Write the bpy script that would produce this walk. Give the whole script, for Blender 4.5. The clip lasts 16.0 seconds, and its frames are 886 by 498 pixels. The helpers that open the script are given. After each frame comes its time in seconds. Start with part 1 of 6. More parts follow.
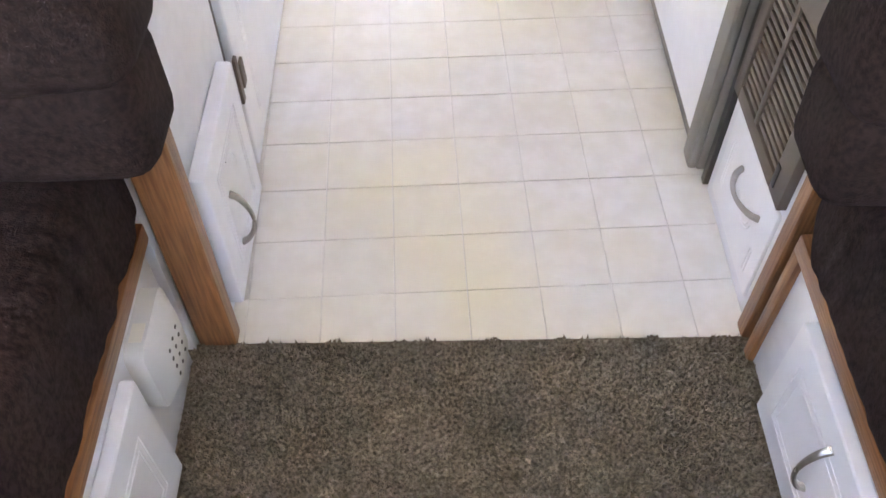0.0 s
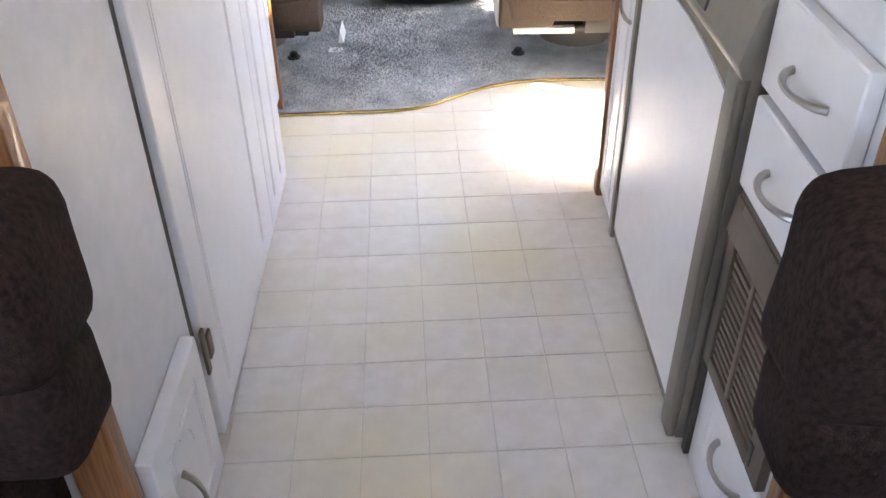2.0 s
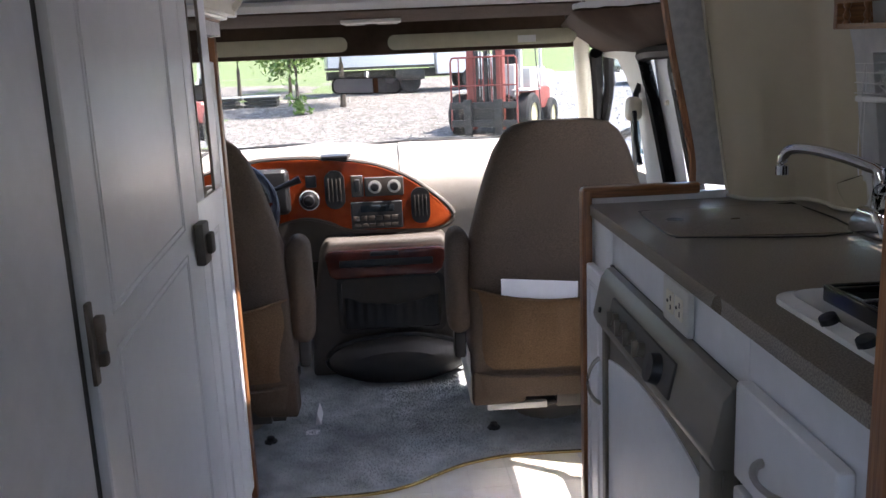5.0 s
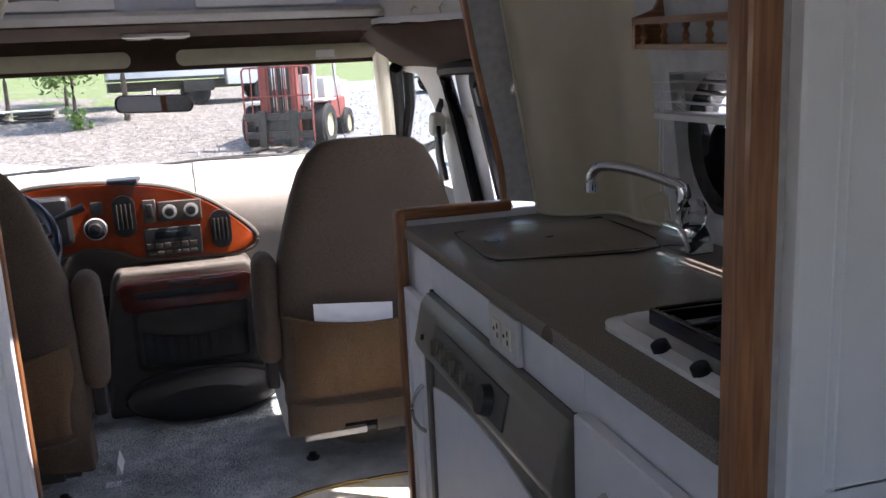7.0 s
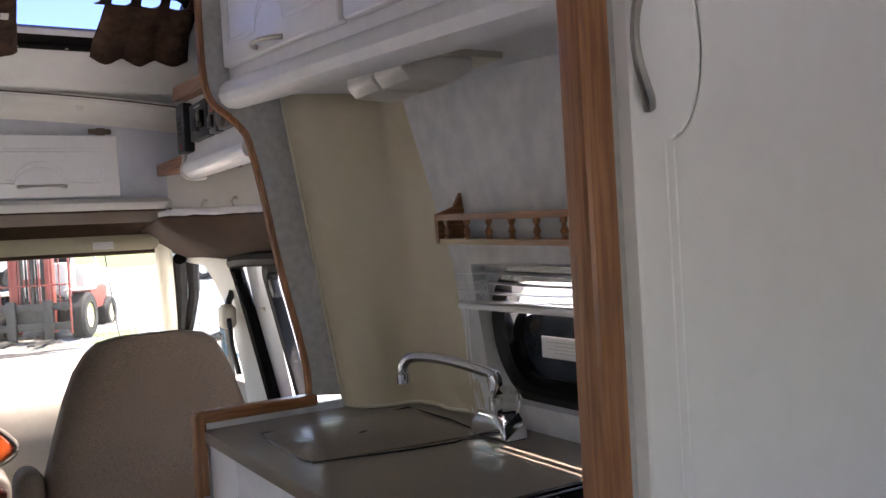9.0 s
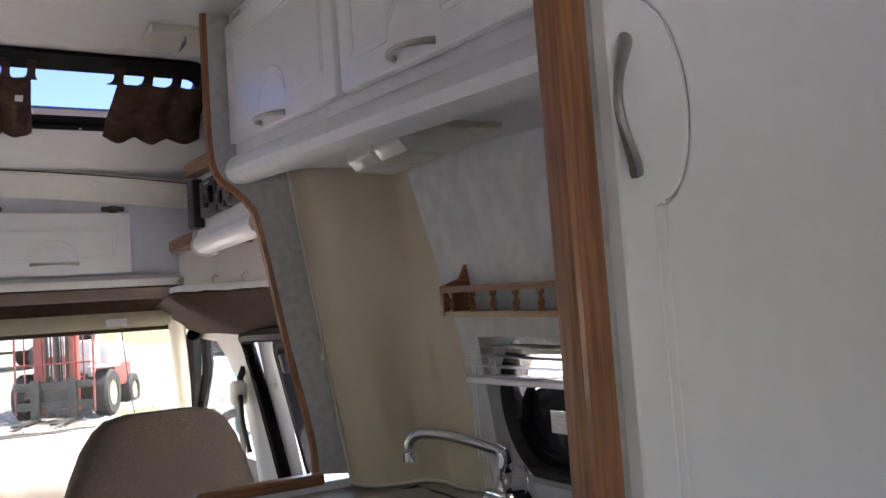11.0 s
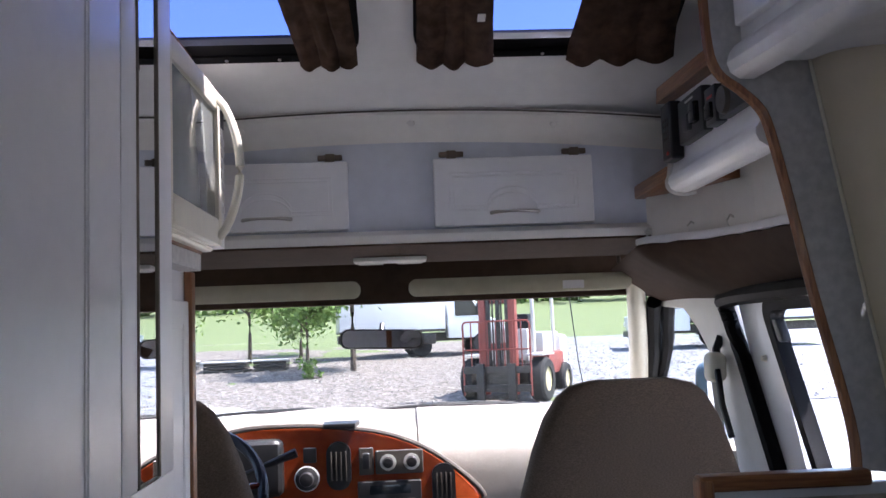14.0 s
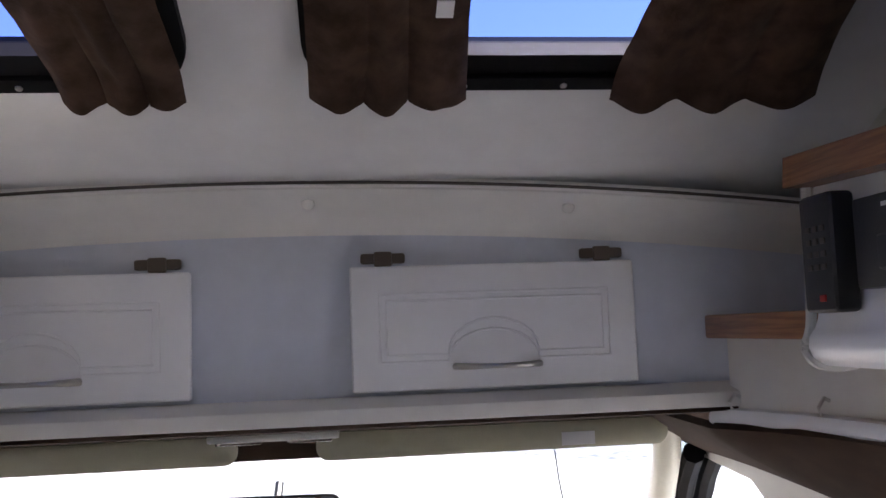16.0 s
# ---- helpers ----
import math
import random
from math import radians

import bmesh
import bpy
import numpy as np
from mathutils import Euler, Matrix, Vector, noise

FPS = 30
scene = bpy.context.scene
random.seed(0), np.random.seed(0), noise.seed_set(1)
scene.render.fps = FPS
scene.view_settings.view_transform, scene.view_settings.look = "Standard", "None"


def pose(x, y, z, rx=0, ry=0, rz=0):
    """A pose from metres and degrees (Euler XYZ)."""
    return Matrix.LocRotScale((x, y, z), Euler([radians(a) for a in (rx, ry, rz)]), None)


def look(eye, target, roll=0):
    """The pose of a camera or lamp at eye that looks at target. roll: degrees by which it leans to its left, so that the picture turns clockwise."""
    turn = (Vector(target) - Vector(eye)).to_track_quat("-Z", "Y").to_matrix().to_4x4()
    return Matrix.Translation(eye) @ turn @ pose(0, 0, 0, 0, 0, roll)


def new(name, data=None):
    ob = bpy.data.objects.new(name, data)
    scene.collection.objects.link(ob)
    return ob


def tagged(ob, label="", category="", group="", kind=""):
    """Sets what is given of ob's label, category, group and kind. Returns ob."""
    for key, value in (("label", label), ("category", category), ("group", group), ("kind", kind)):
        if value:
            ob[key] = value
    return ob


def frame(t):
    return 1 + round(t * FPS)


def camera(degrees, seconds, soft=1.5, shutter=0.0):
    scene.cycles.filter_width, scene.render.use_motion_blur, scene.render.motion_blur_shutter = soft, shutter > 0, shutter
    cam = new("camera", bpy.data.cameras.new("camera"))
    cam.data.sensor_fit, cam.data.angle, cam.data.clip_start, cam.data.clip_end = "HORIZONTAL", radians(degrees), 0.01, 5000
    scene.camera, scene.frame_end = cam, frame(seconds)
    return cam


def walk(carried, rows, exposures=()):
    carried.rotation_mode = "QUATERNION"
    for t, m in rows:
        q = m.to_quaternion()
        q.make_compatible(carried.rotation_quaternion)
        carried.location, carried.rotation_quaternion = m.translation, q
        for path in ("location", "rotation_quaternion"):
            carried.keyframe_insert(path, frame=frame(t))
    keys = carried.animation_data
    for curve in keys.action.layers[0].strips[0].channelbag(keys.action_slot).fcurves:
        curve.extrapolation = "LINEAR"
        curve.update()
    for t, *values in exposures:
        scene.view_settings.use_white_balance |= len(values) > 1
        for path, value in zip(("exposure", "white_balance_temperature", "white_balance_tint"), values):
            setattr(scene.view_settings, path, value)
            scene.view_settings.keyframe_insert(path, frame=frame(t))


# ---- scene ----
cam = camera(54.5, 16.0)
PATH = [
    (0, (0.039, 0.028, 1.133), (0.048, 1.274, -0.432), -0.5),
    (0.5, (0.044, 0.052, 1.13), (0.049, 1.347, -0.394), -0.6),
    (1, (0.064, 0.062, 1.127), (0.077, 1.508, -0.254), -0.6),
    (1.5, (0.091, 0.09, 1.134), (0.101, 1.622, -0.151), -0.8),
    (2, (0.1, 0.081, 1.156), (0.107, 1.703, -0.014), -0.9),
    (2.5, (0.093, 0.079, 1.173), (0.1, 1.852, 0.249), -1.3),
    (3, (0.089, 0.088, 1.182), (0.104, 1.964, 0.488), -1.6),
    (3.5, (0.08, 0.088, 1.186), (0.102, 2.004, 0.613), -1.8),
    (4, (0.074, 0.08, 1.202), (0.116, 2.018, 0.709), -1.7),
    (4.2, (0.087, 0.087, 1.206), (0.135, 2.032, 0.743), -2.0),
    (6.3, (0.127, 0.089, 1.212), (0.387, 2.029, 0.803), -2.7),
    (6.5, (0.135, 0.11, 1.217), (0.448, 2.042, 0.805), -2.8),
    (7, (0.098, 0.177, 1.23), (0.635, 2.057, 0.809), -2.8),
    (7.5, (0.052, 0.237, 1.223), (0.851, 2.029, 0.838), -2.7),
    (8, (0.035, 0.251, 1.22), (1.011, 1.967, 0.899), -2.8),
    (8.5, (0.035, 0.238, 1.239), (1.071, 1.936, 1.032), -3.0),
    (9, (0.046, 0.224, 1.252), (1.094, 1.927, 1.221), -3.3),
    (9.2, (0.044, 0.224, 1.265), (1.096, 1.925, 1.274), -3.4),
    (11.3, (0.091, 0.23, 1.249), (1.071, 1.966, 1.404), -3.9),
    (11.5, (0.093, 0.255, 1.254), (1.007, 2.026, 1.416), -3.6),
    (12, (0.102, 0.27, 1.262), (0.75, 2.153, 1.446), -3.1),
    (12.5, (0.112, 0.274, 1.26), (0.478, 2.23, 1.457), -2.8),
    (13, (0.116, 0.278, 1.248), (0.284, 2.26, 1.452), -2.5),
    (13.5, (0.089, 0.399, 1.169), (0.185, 2.388, 1.359), -2.6),
    (14, (0.073, 0.637, 1.163), (0.164, 2.626, 1.351), -2.2),
    (14.5, (0.090, 0.762, 1.342), (0.241, 2.747, 1.539), -2.1),
    (15, (0.157, 0.965, 1.392), (0.375, 2.944, 1.580), -2.3),
    (15.5, (0.213, 1.240, 1.445), (0.438, 3.219, 1.630), -2.0),
    (16, (0.150, 1.540, 1.489), (0.368, 3.518, 1.676), -2.1),
]
walk(cam, [(t, look(eye, target, roll)) for t, eye, target, roll in PATH],
     exposures=[(0, 5.25, 7800, 20), (0.5, 5.25, 7600, 20), (1.0, 4.75, 7400, 20), (1.5, 4.35, 7450, 20), (2.5, 4.5, 7400, 20), (3.5, 3.05, 6950, 20), (4.2, 2.6, 6700, 20), (6.5, 2.15, 6500, 22), (8.0, 2.55, 6900, 22),
                (9.0, 2.95, 7200, 22), (11.3, 2.8, 7000, 22), (12.0, 2.65, 6700, 22), (13.0, 2.35, 6400, 22), (14.0, 2.15, 6150, 23), (15.0, 1.95, 6350, 24), (16.0, 2.3, 6450, 23)])
# ---------------------------------------------------------------- light
SUN_DIR = Vector((0.63, -0.07, 1.175)).normalized()
world = bpy.data.worlds.new("sky")
scene.world = world
world.use_nodes = True
wn = world.node_tree
sky = wn.nodes.new("ShaderNodeTexSky")
sky.sky_type = "NISHITA"
sky.sun_disc = False
sky.sun_elevation = math.asin(SUN_DIR.z)
sky.sun_rotation = math.atan2(SUN_DIR.x, SUN_DIR.y)
wn.links.new(sky.outputs[0], wn.nodes["Background"].inputs[0])
wn.nodes["Background"].inputs[1].default_value = 0.15
sun = new("sun", bpy.data.lights.new("sun", "SUN"))
sun.data.energy, sun.data.angle, sun.data.color = 4.1, radians(0.5), (1.0, 0.96, 0.9)
sun.matrix_world = look(SUN_DIR * 20, (0, 0, 0))


def fill_lamp(name, place, target, w, h, watts, color=(0.86, 0.93, 1.0)):
    lamp = new(name, bpy.data.lights.new(name, "AREA"))
    lamp.data.shape, lamp.data.size, lamp.data.size_y = "RECTANGLE", w, h
    lamp.data.energy, lamp.data.color = watts, color
    lamp.matrix_world = look(place, target)
    return lamp


# added fill lamps behind the camera, at window openings that are never in view
fill_lamp("rear_fill_light", (0.1, -1.36, 1.2), (0.1, 1.0, 0.7), 1.3, 0.5, 0.06)
fill_lamp("side_fill_light", (-0.97, -0.2, 1.2), (0.2, 0.4, 0.4), 0.8, 0.45, 0.07)


# ---------------------------------------------------------------- materials
def mat(name, base, rough=0.5, metal=0.0, col2=None, scale=30.0, stretch=(1, 1, 1), var=0.12, big=0.08, bump=0.15, bscale=300.0,
        sheen=0.0, detail=4.0, coat=0.0, lo=0.35, hi=0.65, wear=0.0, dist=0.002, rvar=0.12, rand=0.0, bstretch=None, stain=None):
    m = bpy.data.materials.new(name)
    m.use_nodes = True
    nt = m.node_tree
    N, L = nt.nodes, nt.links
    b = N["Principled BSDF"]
    tc = N.new("ShaderNodeNewGeometry")
    mp = N.new("ShaderNodeMapping")
    mp.inputs["Scale"].default_value = stretch
    L.new(tc.outputs["Position"], mp.inputs[0])
    n1 = N.new("ShaderNodeTexNoise")
    n1.inputs["Scale"].default_value, n1.inputs["Detail"].default_value = scale, detail
    L.new(mp.outputs[0], n1.inputs["Vector"])
    r = N.new("ShaderNodeValToRGB")
    r.color_ramp.elements[0].position, r.color_ramp.elements[1].position = lo, hi
    c2 = col2 or tuple(min(1, c * (1 + var)) for c in base)
    c1 = base if col2 else tuple(c * (1 - var) for c in base)
    r.color_ramp.elements[0].color, r.color_ramp.elements[1].color = (*c1, 1), (*c2, 1)
    L.new(n1.outputs[0], r.inputs[0])
    n2 = N.new("ShaderNodeTexNoise")
    n2.inputs["Scale"].default_value, n2.inputs["Detail"].default_value = 3.1, 3.0
    L.new(tc.outputs["Position"], n2.inputs["Vector"])
    mr = N.new("ShaderNodeMapRange")
    mr.inputs[1].default_value, mr.inputs[2].default_value = 0.3, 0.7
    mr.inputs[3].default_value, mr.inputs[4].default_value = 1 - big, 1 + big
    L.new(n2.outputs[0], mr.inputs[0])
    hv = N.new("ShaderNodeHueSaturation")
    if stain:
        ns = N.new("ShaderNodeTexNoise")
        ns.inputs["Scale"].default_value, ns.inputs["Detail"].default_value = 1.7, 3.0
        L.new(tc.outputs["Position"], ns.inputs["Vector"])
        ms = N.new("ShaderNodeMapRange")
        ms.inputs[1].default_value, ms.inputs[2].default_value = 0.42, 0.66
        L.new(ns.outputs[0], ms.inputs[0])
        mx = N.new("ShaderNodeMix")
        mx.data_type = "RGBA"
        L.new(ms.outputs[0], mx.inputs[0]), L.new(r.outputs[0], mx.inputs[6])
        mx.inputs[7].default_value = (*stain, 1)
        L.new(mx.outputs[2], hv.inputs["Color"])
    else:
        L.new(r.outputs[0], hv.inputs["Color"])
    if rand:
        oi = N.new("ShaderNodeObjectInfo")
        m2 = N.new("ShaderNodeMapRange")
        m2.inputs[3].default_value, m2.inputs[4].default_value = 1 - rand, 1 + rand
        L.new(oi.outputs["Random"], m2.inputs[0])
        mm = N.new("ShaderNodeMath")
        mm.operation = "MULTIPLY"
        L.new(mr.outputs[0], mm.inputs[0]), L.new(m2.outputs[0], mm.inputs[1])
        L.new(mm.outputs[0], hv.inputs["Value"])
    else:
        L.new(mr.outputs[0], hv.inputs["Value"])
    L.new(hv.outputs[0], b.inputs["Base Color"])
    rr = N.new("ShaderNodeMapRange")
    rr.inputs[1].default_value, rr.inputs[2].default_value = 0.3, 0.7
    rr.inputs[3].default_value, rr.inputs[4].default_value = max(0.02, rough * (1 - rvar)), min(1, rough * (1 + rvar))
    L.new(n2.outputs[0], rr.inputs[0])
    L.new(rr.outputs[0], b.inputs["Roughness"])
    b.inputs["Metallic"].default_value = metal
    b.inputs["Sheen Weight"].default_value = sheen
    b.inputs["Coat Weight"].default_value = coat
    if bump:
        n3 = N.new("ShaderNodeTexNoise")
        n3.inputs["Scale"].default_value, n3.inputs["Detail"].default_value = bscale, 3.0
        if bstretch:
            mq = N.new("ShaderNodeMapping")
            mq.inputs["Scale"].default_value = bstretch
            L.new(tc.outputs["Position"], mq.inputs[0])
            L.new(mq.outputs[0], n3.inputs["Vector"])
        else:
            L.new(mp.outputs[0], n3.inputs["Vector"])
        bp = N.new("ShaderNodeBump")
        bp.inputs["Strength"].default_value, bp.inputs["Distance"].default_value = bump, dist
        L.new(n3.outputs[0], bp.inputs["Height"])
        L.new(bp.outputs[0], b.inputs["Normal"])
    return m


def glass_mat(name, color=(0.95, 0.97, 0.97), rough=0.0):
    m = bpy.data.materials.new(name)
    m.use_nodes = True
    b = m.node_tree.nodes["Principled BSDF"]
    b.inputs["Base Color"].default_value = (*color, 1)
    b.inputs["Roughness"].default_value = rough
    b.inputs["Transmission Weight"].default_value = 1.0
    b.inputs["IOR"].default_value = 1.05
    return m


WHITE = mat("white_thermofoil", (0.80, 0.80, 0.81), 0.31, var=0.015, big=0.02, bump=0.02, bscale=160, rvar=0.05)
WALLW = mat("white_wall_board", (0.74, 0.745, 0.77), 0.42, var=0.03, big=0.03, bump=0.06, bscale=90)
PAPER_WALL = mat("mottled_grey_wall_paper", (0.57, 0.58, 0.60), 0.6, col2=(0.70, 0.70, 0.71), scale=24, big=0.03, bump=0.08, bscale=160)
CEIL = mat("off_white_headliner", (0.74, 0.74, 0.73), 0.8, var=0.02, big=0.04, bump=0.15, bscale=500, dist=0.001)
CABFACE = mat("pale_blue_grey_laminate", (0.60, 0.63, 0.70), 0.5, var=0.03, big=0.04, bump=0.05)
PGREY = mat("grey_partition_board", (0.42, 0.42, 0.43), 0.6, col2=(0.52, 0.52, 0.52), scale=60, big=0.05, bump=0.1)
OAK = mat("oak_trim", (0.19, 0.073, 0.026), 0.36, col2=(0.34, 0.145, 0.055), scale=16, stretch=(14, 14, 0.7), big=0.12, bump=0.25, bscale=30, coat=0.2)
OAKY = mat("oak_trim_lengthwise", (0.19, 0.073, 0.026), 0.36, col2=(0.34, 0.145, 0.055), scale=16, stretch=(14, 0.7, 14), big=0.12, bump=0.25, bscale=30, coat=0.2)
OAKX = mat("oak_trim_crosswise", (0.19, 0.073, 0.026), 0.36, col2=(0.34, 0.145, 0.055), scale=16, stretch=(0.7, 14, 14), big=0.12, bump=0.25, bscale=30, coat=0.2)
BEIGE = mat("beige_moulded_plastic", (0.60, 0.53, 0.39), 0.34, var=0.015, big=0.02, bump=0.03, bscale=60, rvar=0.03)
CREAM = mat("cream_plastic", (0.72, 0.68, 0.56), 0.4, var=0.02, big=0.03, bump=0.03)
IVORY = mat("ivory_shell", (0.70, 0.685, 0.645), 0.5, var=0.02, big=0.03, bump=0.05)
VINYL = mat("cream_vinyl_tile", (0.70, 0.665, 0.60), 0.4, col2=(0.76, 0.73, 0.68), scale=26, big=0.03, bump=0.12, bscale=70, rand=0.015, rvar=0.25, stain=(0.72, 0.66, 0.46))
GROUT = mat("vinyl_joint", (0.63, 0.60, 0.54), 0.7, var=0.05, bump=0.1)
CARPET = mat("brown_grey_carpet", (0.17, 0.135, 0.095), 0.95, col2=(0.33, 0.272, 0.198), scale=170, big=0.22, bump=0.6, bscale=420, dist=0.004)
CARPET2 = mat("grey_cab_carpet", (0.31, 0.335, 0.34), 0.95, col2=(0.47, 0.50, 0.50), scale=11, big=0.25, bump=0.6, bscale=420, dist=0.004)
VELOUR = mat("dark_brown_velour", (0.021, 0.0115, 0.0098), 0.9, col2=(0.043, 0.0255, 0.0218), scale=120, stretch=(1, 1.5, 1), big=0.16, bump=0.5, bscale=420, sheen=0.0, dist=0.003)
TWEEDP = mat("brown_pocket_cloth", (0.095, 0.058, 0.031), 0.92, col2=(0.165, 0.108, 0.062), scale=230, stretch=(1, 1, 3), big=0.2, bump=0.5, bscale=420)
TWEED = mat("taupe_seat_tweed", (0.066, 0.048, 0.035), 0.92, col2=(0.122, 0.092, 0.068), scale=230, stretch=(1, 1, 3), big=0.16, bump=0.5, bscale=420, sheen=0.03)
COUNTER = mat("speckled_brown_laminate", (0.155, 0.125, 0.098), 0.3, col2=(0.27, 0.235, 0.19), scale=420, big=0.04, bump=0.03, detail=2, lo=0.42, hi=0.6)
TAUPE = mat("taupe_plastic", (0.19, 0.165, 0.13), 0.4, var=0.04, big=0.04, bump=0.1, bscale=300)
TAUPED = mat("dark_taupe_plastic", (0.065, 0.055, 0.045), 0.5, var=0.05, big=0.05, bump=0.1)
BROWNM = mat("brown_grille_metal", (0.115, 0.085, 0.062), 0.45, var=0.05, big=0.06, bump=0.1)
NICKEL = mat("brushed_nickel", (0.42, 0.40, 0.37), 0.3, metal=1.0, var=0.05, big=0.04, bump=0.08, stretch=(1, 1, 6))
CHROME = mat("chrome", (0.75, 0.76, 0.78), 0.07, metal=1.0, var=0.01, big=0.02, bump=0)
BRASS = mat("brass_strip", (0.62, 0.45, 0.18), 0.25, metal=1.0, var=0.06, big=0.08, bump=0.08)
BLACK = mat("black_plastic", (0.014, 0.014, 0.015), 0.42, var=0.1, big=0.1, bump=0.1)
RUBBER = mat("black_rubber", (0.012, 0.012, 0.013), 0.55, var=0.1, big=0.1, bump=0.1)
FRAMEB = mat("satin_black_frame", (0.005, 0.005, 0.006), 0.6, var=0.1, big=0.1, bump=0.05)
SLATE = mat("slate_blue_plastic", (0.08, 0.17, 0.26), 0.35, var=0.05, big=0.05, bump=0)
GLOSSB = mat("gloss_black_frame", (0.008, 0.008, 0.009), 0.15, var=0.1, big=0.1, bump=0)
ENAMEL = mat("white_enamel", (0.82, 0.82, 0.80), 0.14, var=0.01, big=0.02, bump=0)
SUEDE = mat("brown_suede_curtain", (0.040, 0.022, 0.014), 0.9, col2=(0.080, 0.047, 0.031), scale=35, big=0.25, bump=0.3, bscale=300, sheen=0.05)
DASHW = mat("orange_burl_wood", (0.22, 0.028, 0.006), 0.18, col2=(0.34, 0.06, 0.014), scale=10, big=0.15, bump=0, coat=0.6)
REDW = mat("red_brown_burl", (0.07, 0.013, 0.008), 0.22, col2=(0.13, 0.028, 0.016), scale=14, big=0.15, bump=0, coat=0.4)
DASHG = mat("grey_beige_dash_vinyl", (0.29, 0.265, 0.23), 0.6, var=0.04, big=0.04, bump=0.25, bscale=600)
DASHD = mat("dark_taupe_dash", (0.075, 0.064, 0.053), 0.6, var=0.05, big=0.06, bump=0.25, bscale=500)
DOGH = mat("black_brown_engine_cover", (0.030, 0.026, 0.023), 0.55, var=0.05, big=0.08, bump=0.3, bscale=400)
HEADB = mat("brown_cloth_headliner", (0.058, 0.037, 0.026), 0.95, var=0.1, big=0.1, bump=0.3, bscale=500, sheen=0.03)
for cloth in (VELOUR, TWEED, TWEEDP, CARPET, CARPET2, SUEDE, HEADB, FRAMEB):
    cloth.node_tree.nodes["Principled BSDF"].inputs["Specular IOR Level"].default_value = 0.12
VISOR = mat("khaki_visor_vinyl", (0.50, 0.47, 0.34), 0.65, var=0.04, big=0.05, bump=0.15)
VANW = mat("white_vehicle_paint", (0.76, 0.78, 0.80), 0.22, var=0.01, big=0.02, bump=0)
PAPER = mat("white_paper", (0.82, 0.82, 0.82), 0.8, var=0.02, big=0.03, bump=0.05)
GREYP = mat("grey_plate_plastic", (0.62, 0.61, 0.57), 0.4, var=0.02, big=0.02, bump=0)
BLUEP = mat("navy_steering_leather", (0.018, 0.022, 0.035), 0.4, var=0.1, big=0.1, bump=0.15)
LEDR = mat("red_print", (0.5, 0.03, 0.02), 0.5, bump=0)
MIRROR = mat("mirror_silver", (0.86, 0.87, 0.88), 0.015, metal=1.0, var=0.002, big=0.0, bump=0, rvar=0)
GLASS = glass_mat("clear_glass")
SCREEN = glass_mat("green_tinted_windscreen", (0.60, 0.64, 0.63))
TINT = glass_mat("tinted_roof_glass", (0.20, 0.26, 0.56))
FROST = glass_mat("frosted_lamp_cover", (0.93, 0.92, 0.88), 0.28)
for socket, value in (("IOR", 1.45), ("Transmission Weight", 0.55)):
    FROST.node_tree.nodes["Principled BSDF"].inputs[socket].default_value = value
MWGLASS = mat("microwave_window_glass", (0.24, 0.26, 0.25), 0.06, var=0.03, big=0.05, bump=0, coat=0.5)
ACRYL = glass_mat("clear_acrylic", (0.93, 0.93, 0.92), 0.08)
CONCRETE = mat("pale_concrete", (0.42, 0.405, 0.375), 0.9, var=0.08, scale=6, big=0.1, bump=0.3, bscale=60)
GRAVEL = mat("grey_brown_gravel", (0.085, 0.07, 0.058), 0.95, col2=(0.30, 0.265, 0.235), scale=8.5, big=0.3, bump=0.9, bscale=22, dist=0.04, detail=8)
CRUSHED = mat("blue_grey_crushed_stone", (0.13, 0.135, 0.145), 0.95, col2=(0.33, 0.34, 0.36), scale=5.5, big=0.15, bump=0.9, bscale=14, dist=0.04, detail=8)
GRASS = mat("lawn", (0.105, 0.145, 0.05), 0.9, col2=(0.18, 0.215, 0.09), scale=4, big=0.2, bump=0.6, bscale=30, dist=0.05)
LEAF = mat("spring_leaf", (0.09, 0.17, 0.03), 0.6, col2=(0.18, 0.28, 0.06), scale=3, big=0.2, bump=0)
BARK = mat("bark", (0.10, 0.075, 0.055), 0.9, var=0.3, scale=20, stretch=(4, 4, 0.6), bump=0.5, bscale=60)
FORKR = mat("faded_red_paint", (0.26, 0.058, 0.043), 0.55, var=0.12, scale=5, big=0.12, bump=0.1)
FORKW = mat("faded_white_paint", (0.62, 0.60, 0.56), 0.45, var=0.06, scale=5, big=0.1, bump=0.1)
STEELD = mat("dark_greasy_steel", (0.055, 0.05, 0.045), 0.5, metal=0.4, var=0.2, scale=9, bump=0.2)
TYRE = mat("tyre_rubber", (0.025, 0.024, 0.023), 0.85, var=0.2, bump=0.3, bscale=60)
RIMY = mat("pale_yellow_rim", (0.55, 0.48, 0.28), 0.5, var=0.1, bump=0.1)
PEBBLE = mat("pale_gravel_stone", (0.27, 0.25, 0.225), 0.9, var=0.25, scale=4, big=0.15, bump=0)
DARKW = mat("dark_vehicle_glass", (0.02, 0.025, 0.03), 0.08, var=0.1, bump=0)


# ---------------------------------------------------------------- mesh helpers
def join(*bms):
    out = bmesh.new()
    for b in bms:
        me = bpy.data.meshes.new("tmp")
        b.to_mesh(me)
        out.from_mesh(me)
        b.free()
        bpy.data.meshes.remove(me)
    return out


def mesh_object(name, bm, material, smooth=35):
    bmesh.ops.recalc_face_normals(bm, faces=bm.faces)
    me = bpy.data.meshes.new(name)
    bm.to_mesh(me)
    bm.free()
    me.materials.append(material)
    if smooth:
        me.polygons.foreach_set("use_smooth", [True] * len(me.polygons))
        me.set_sharp_from_angle(angle=radians(smooth))
    return new(name, me)


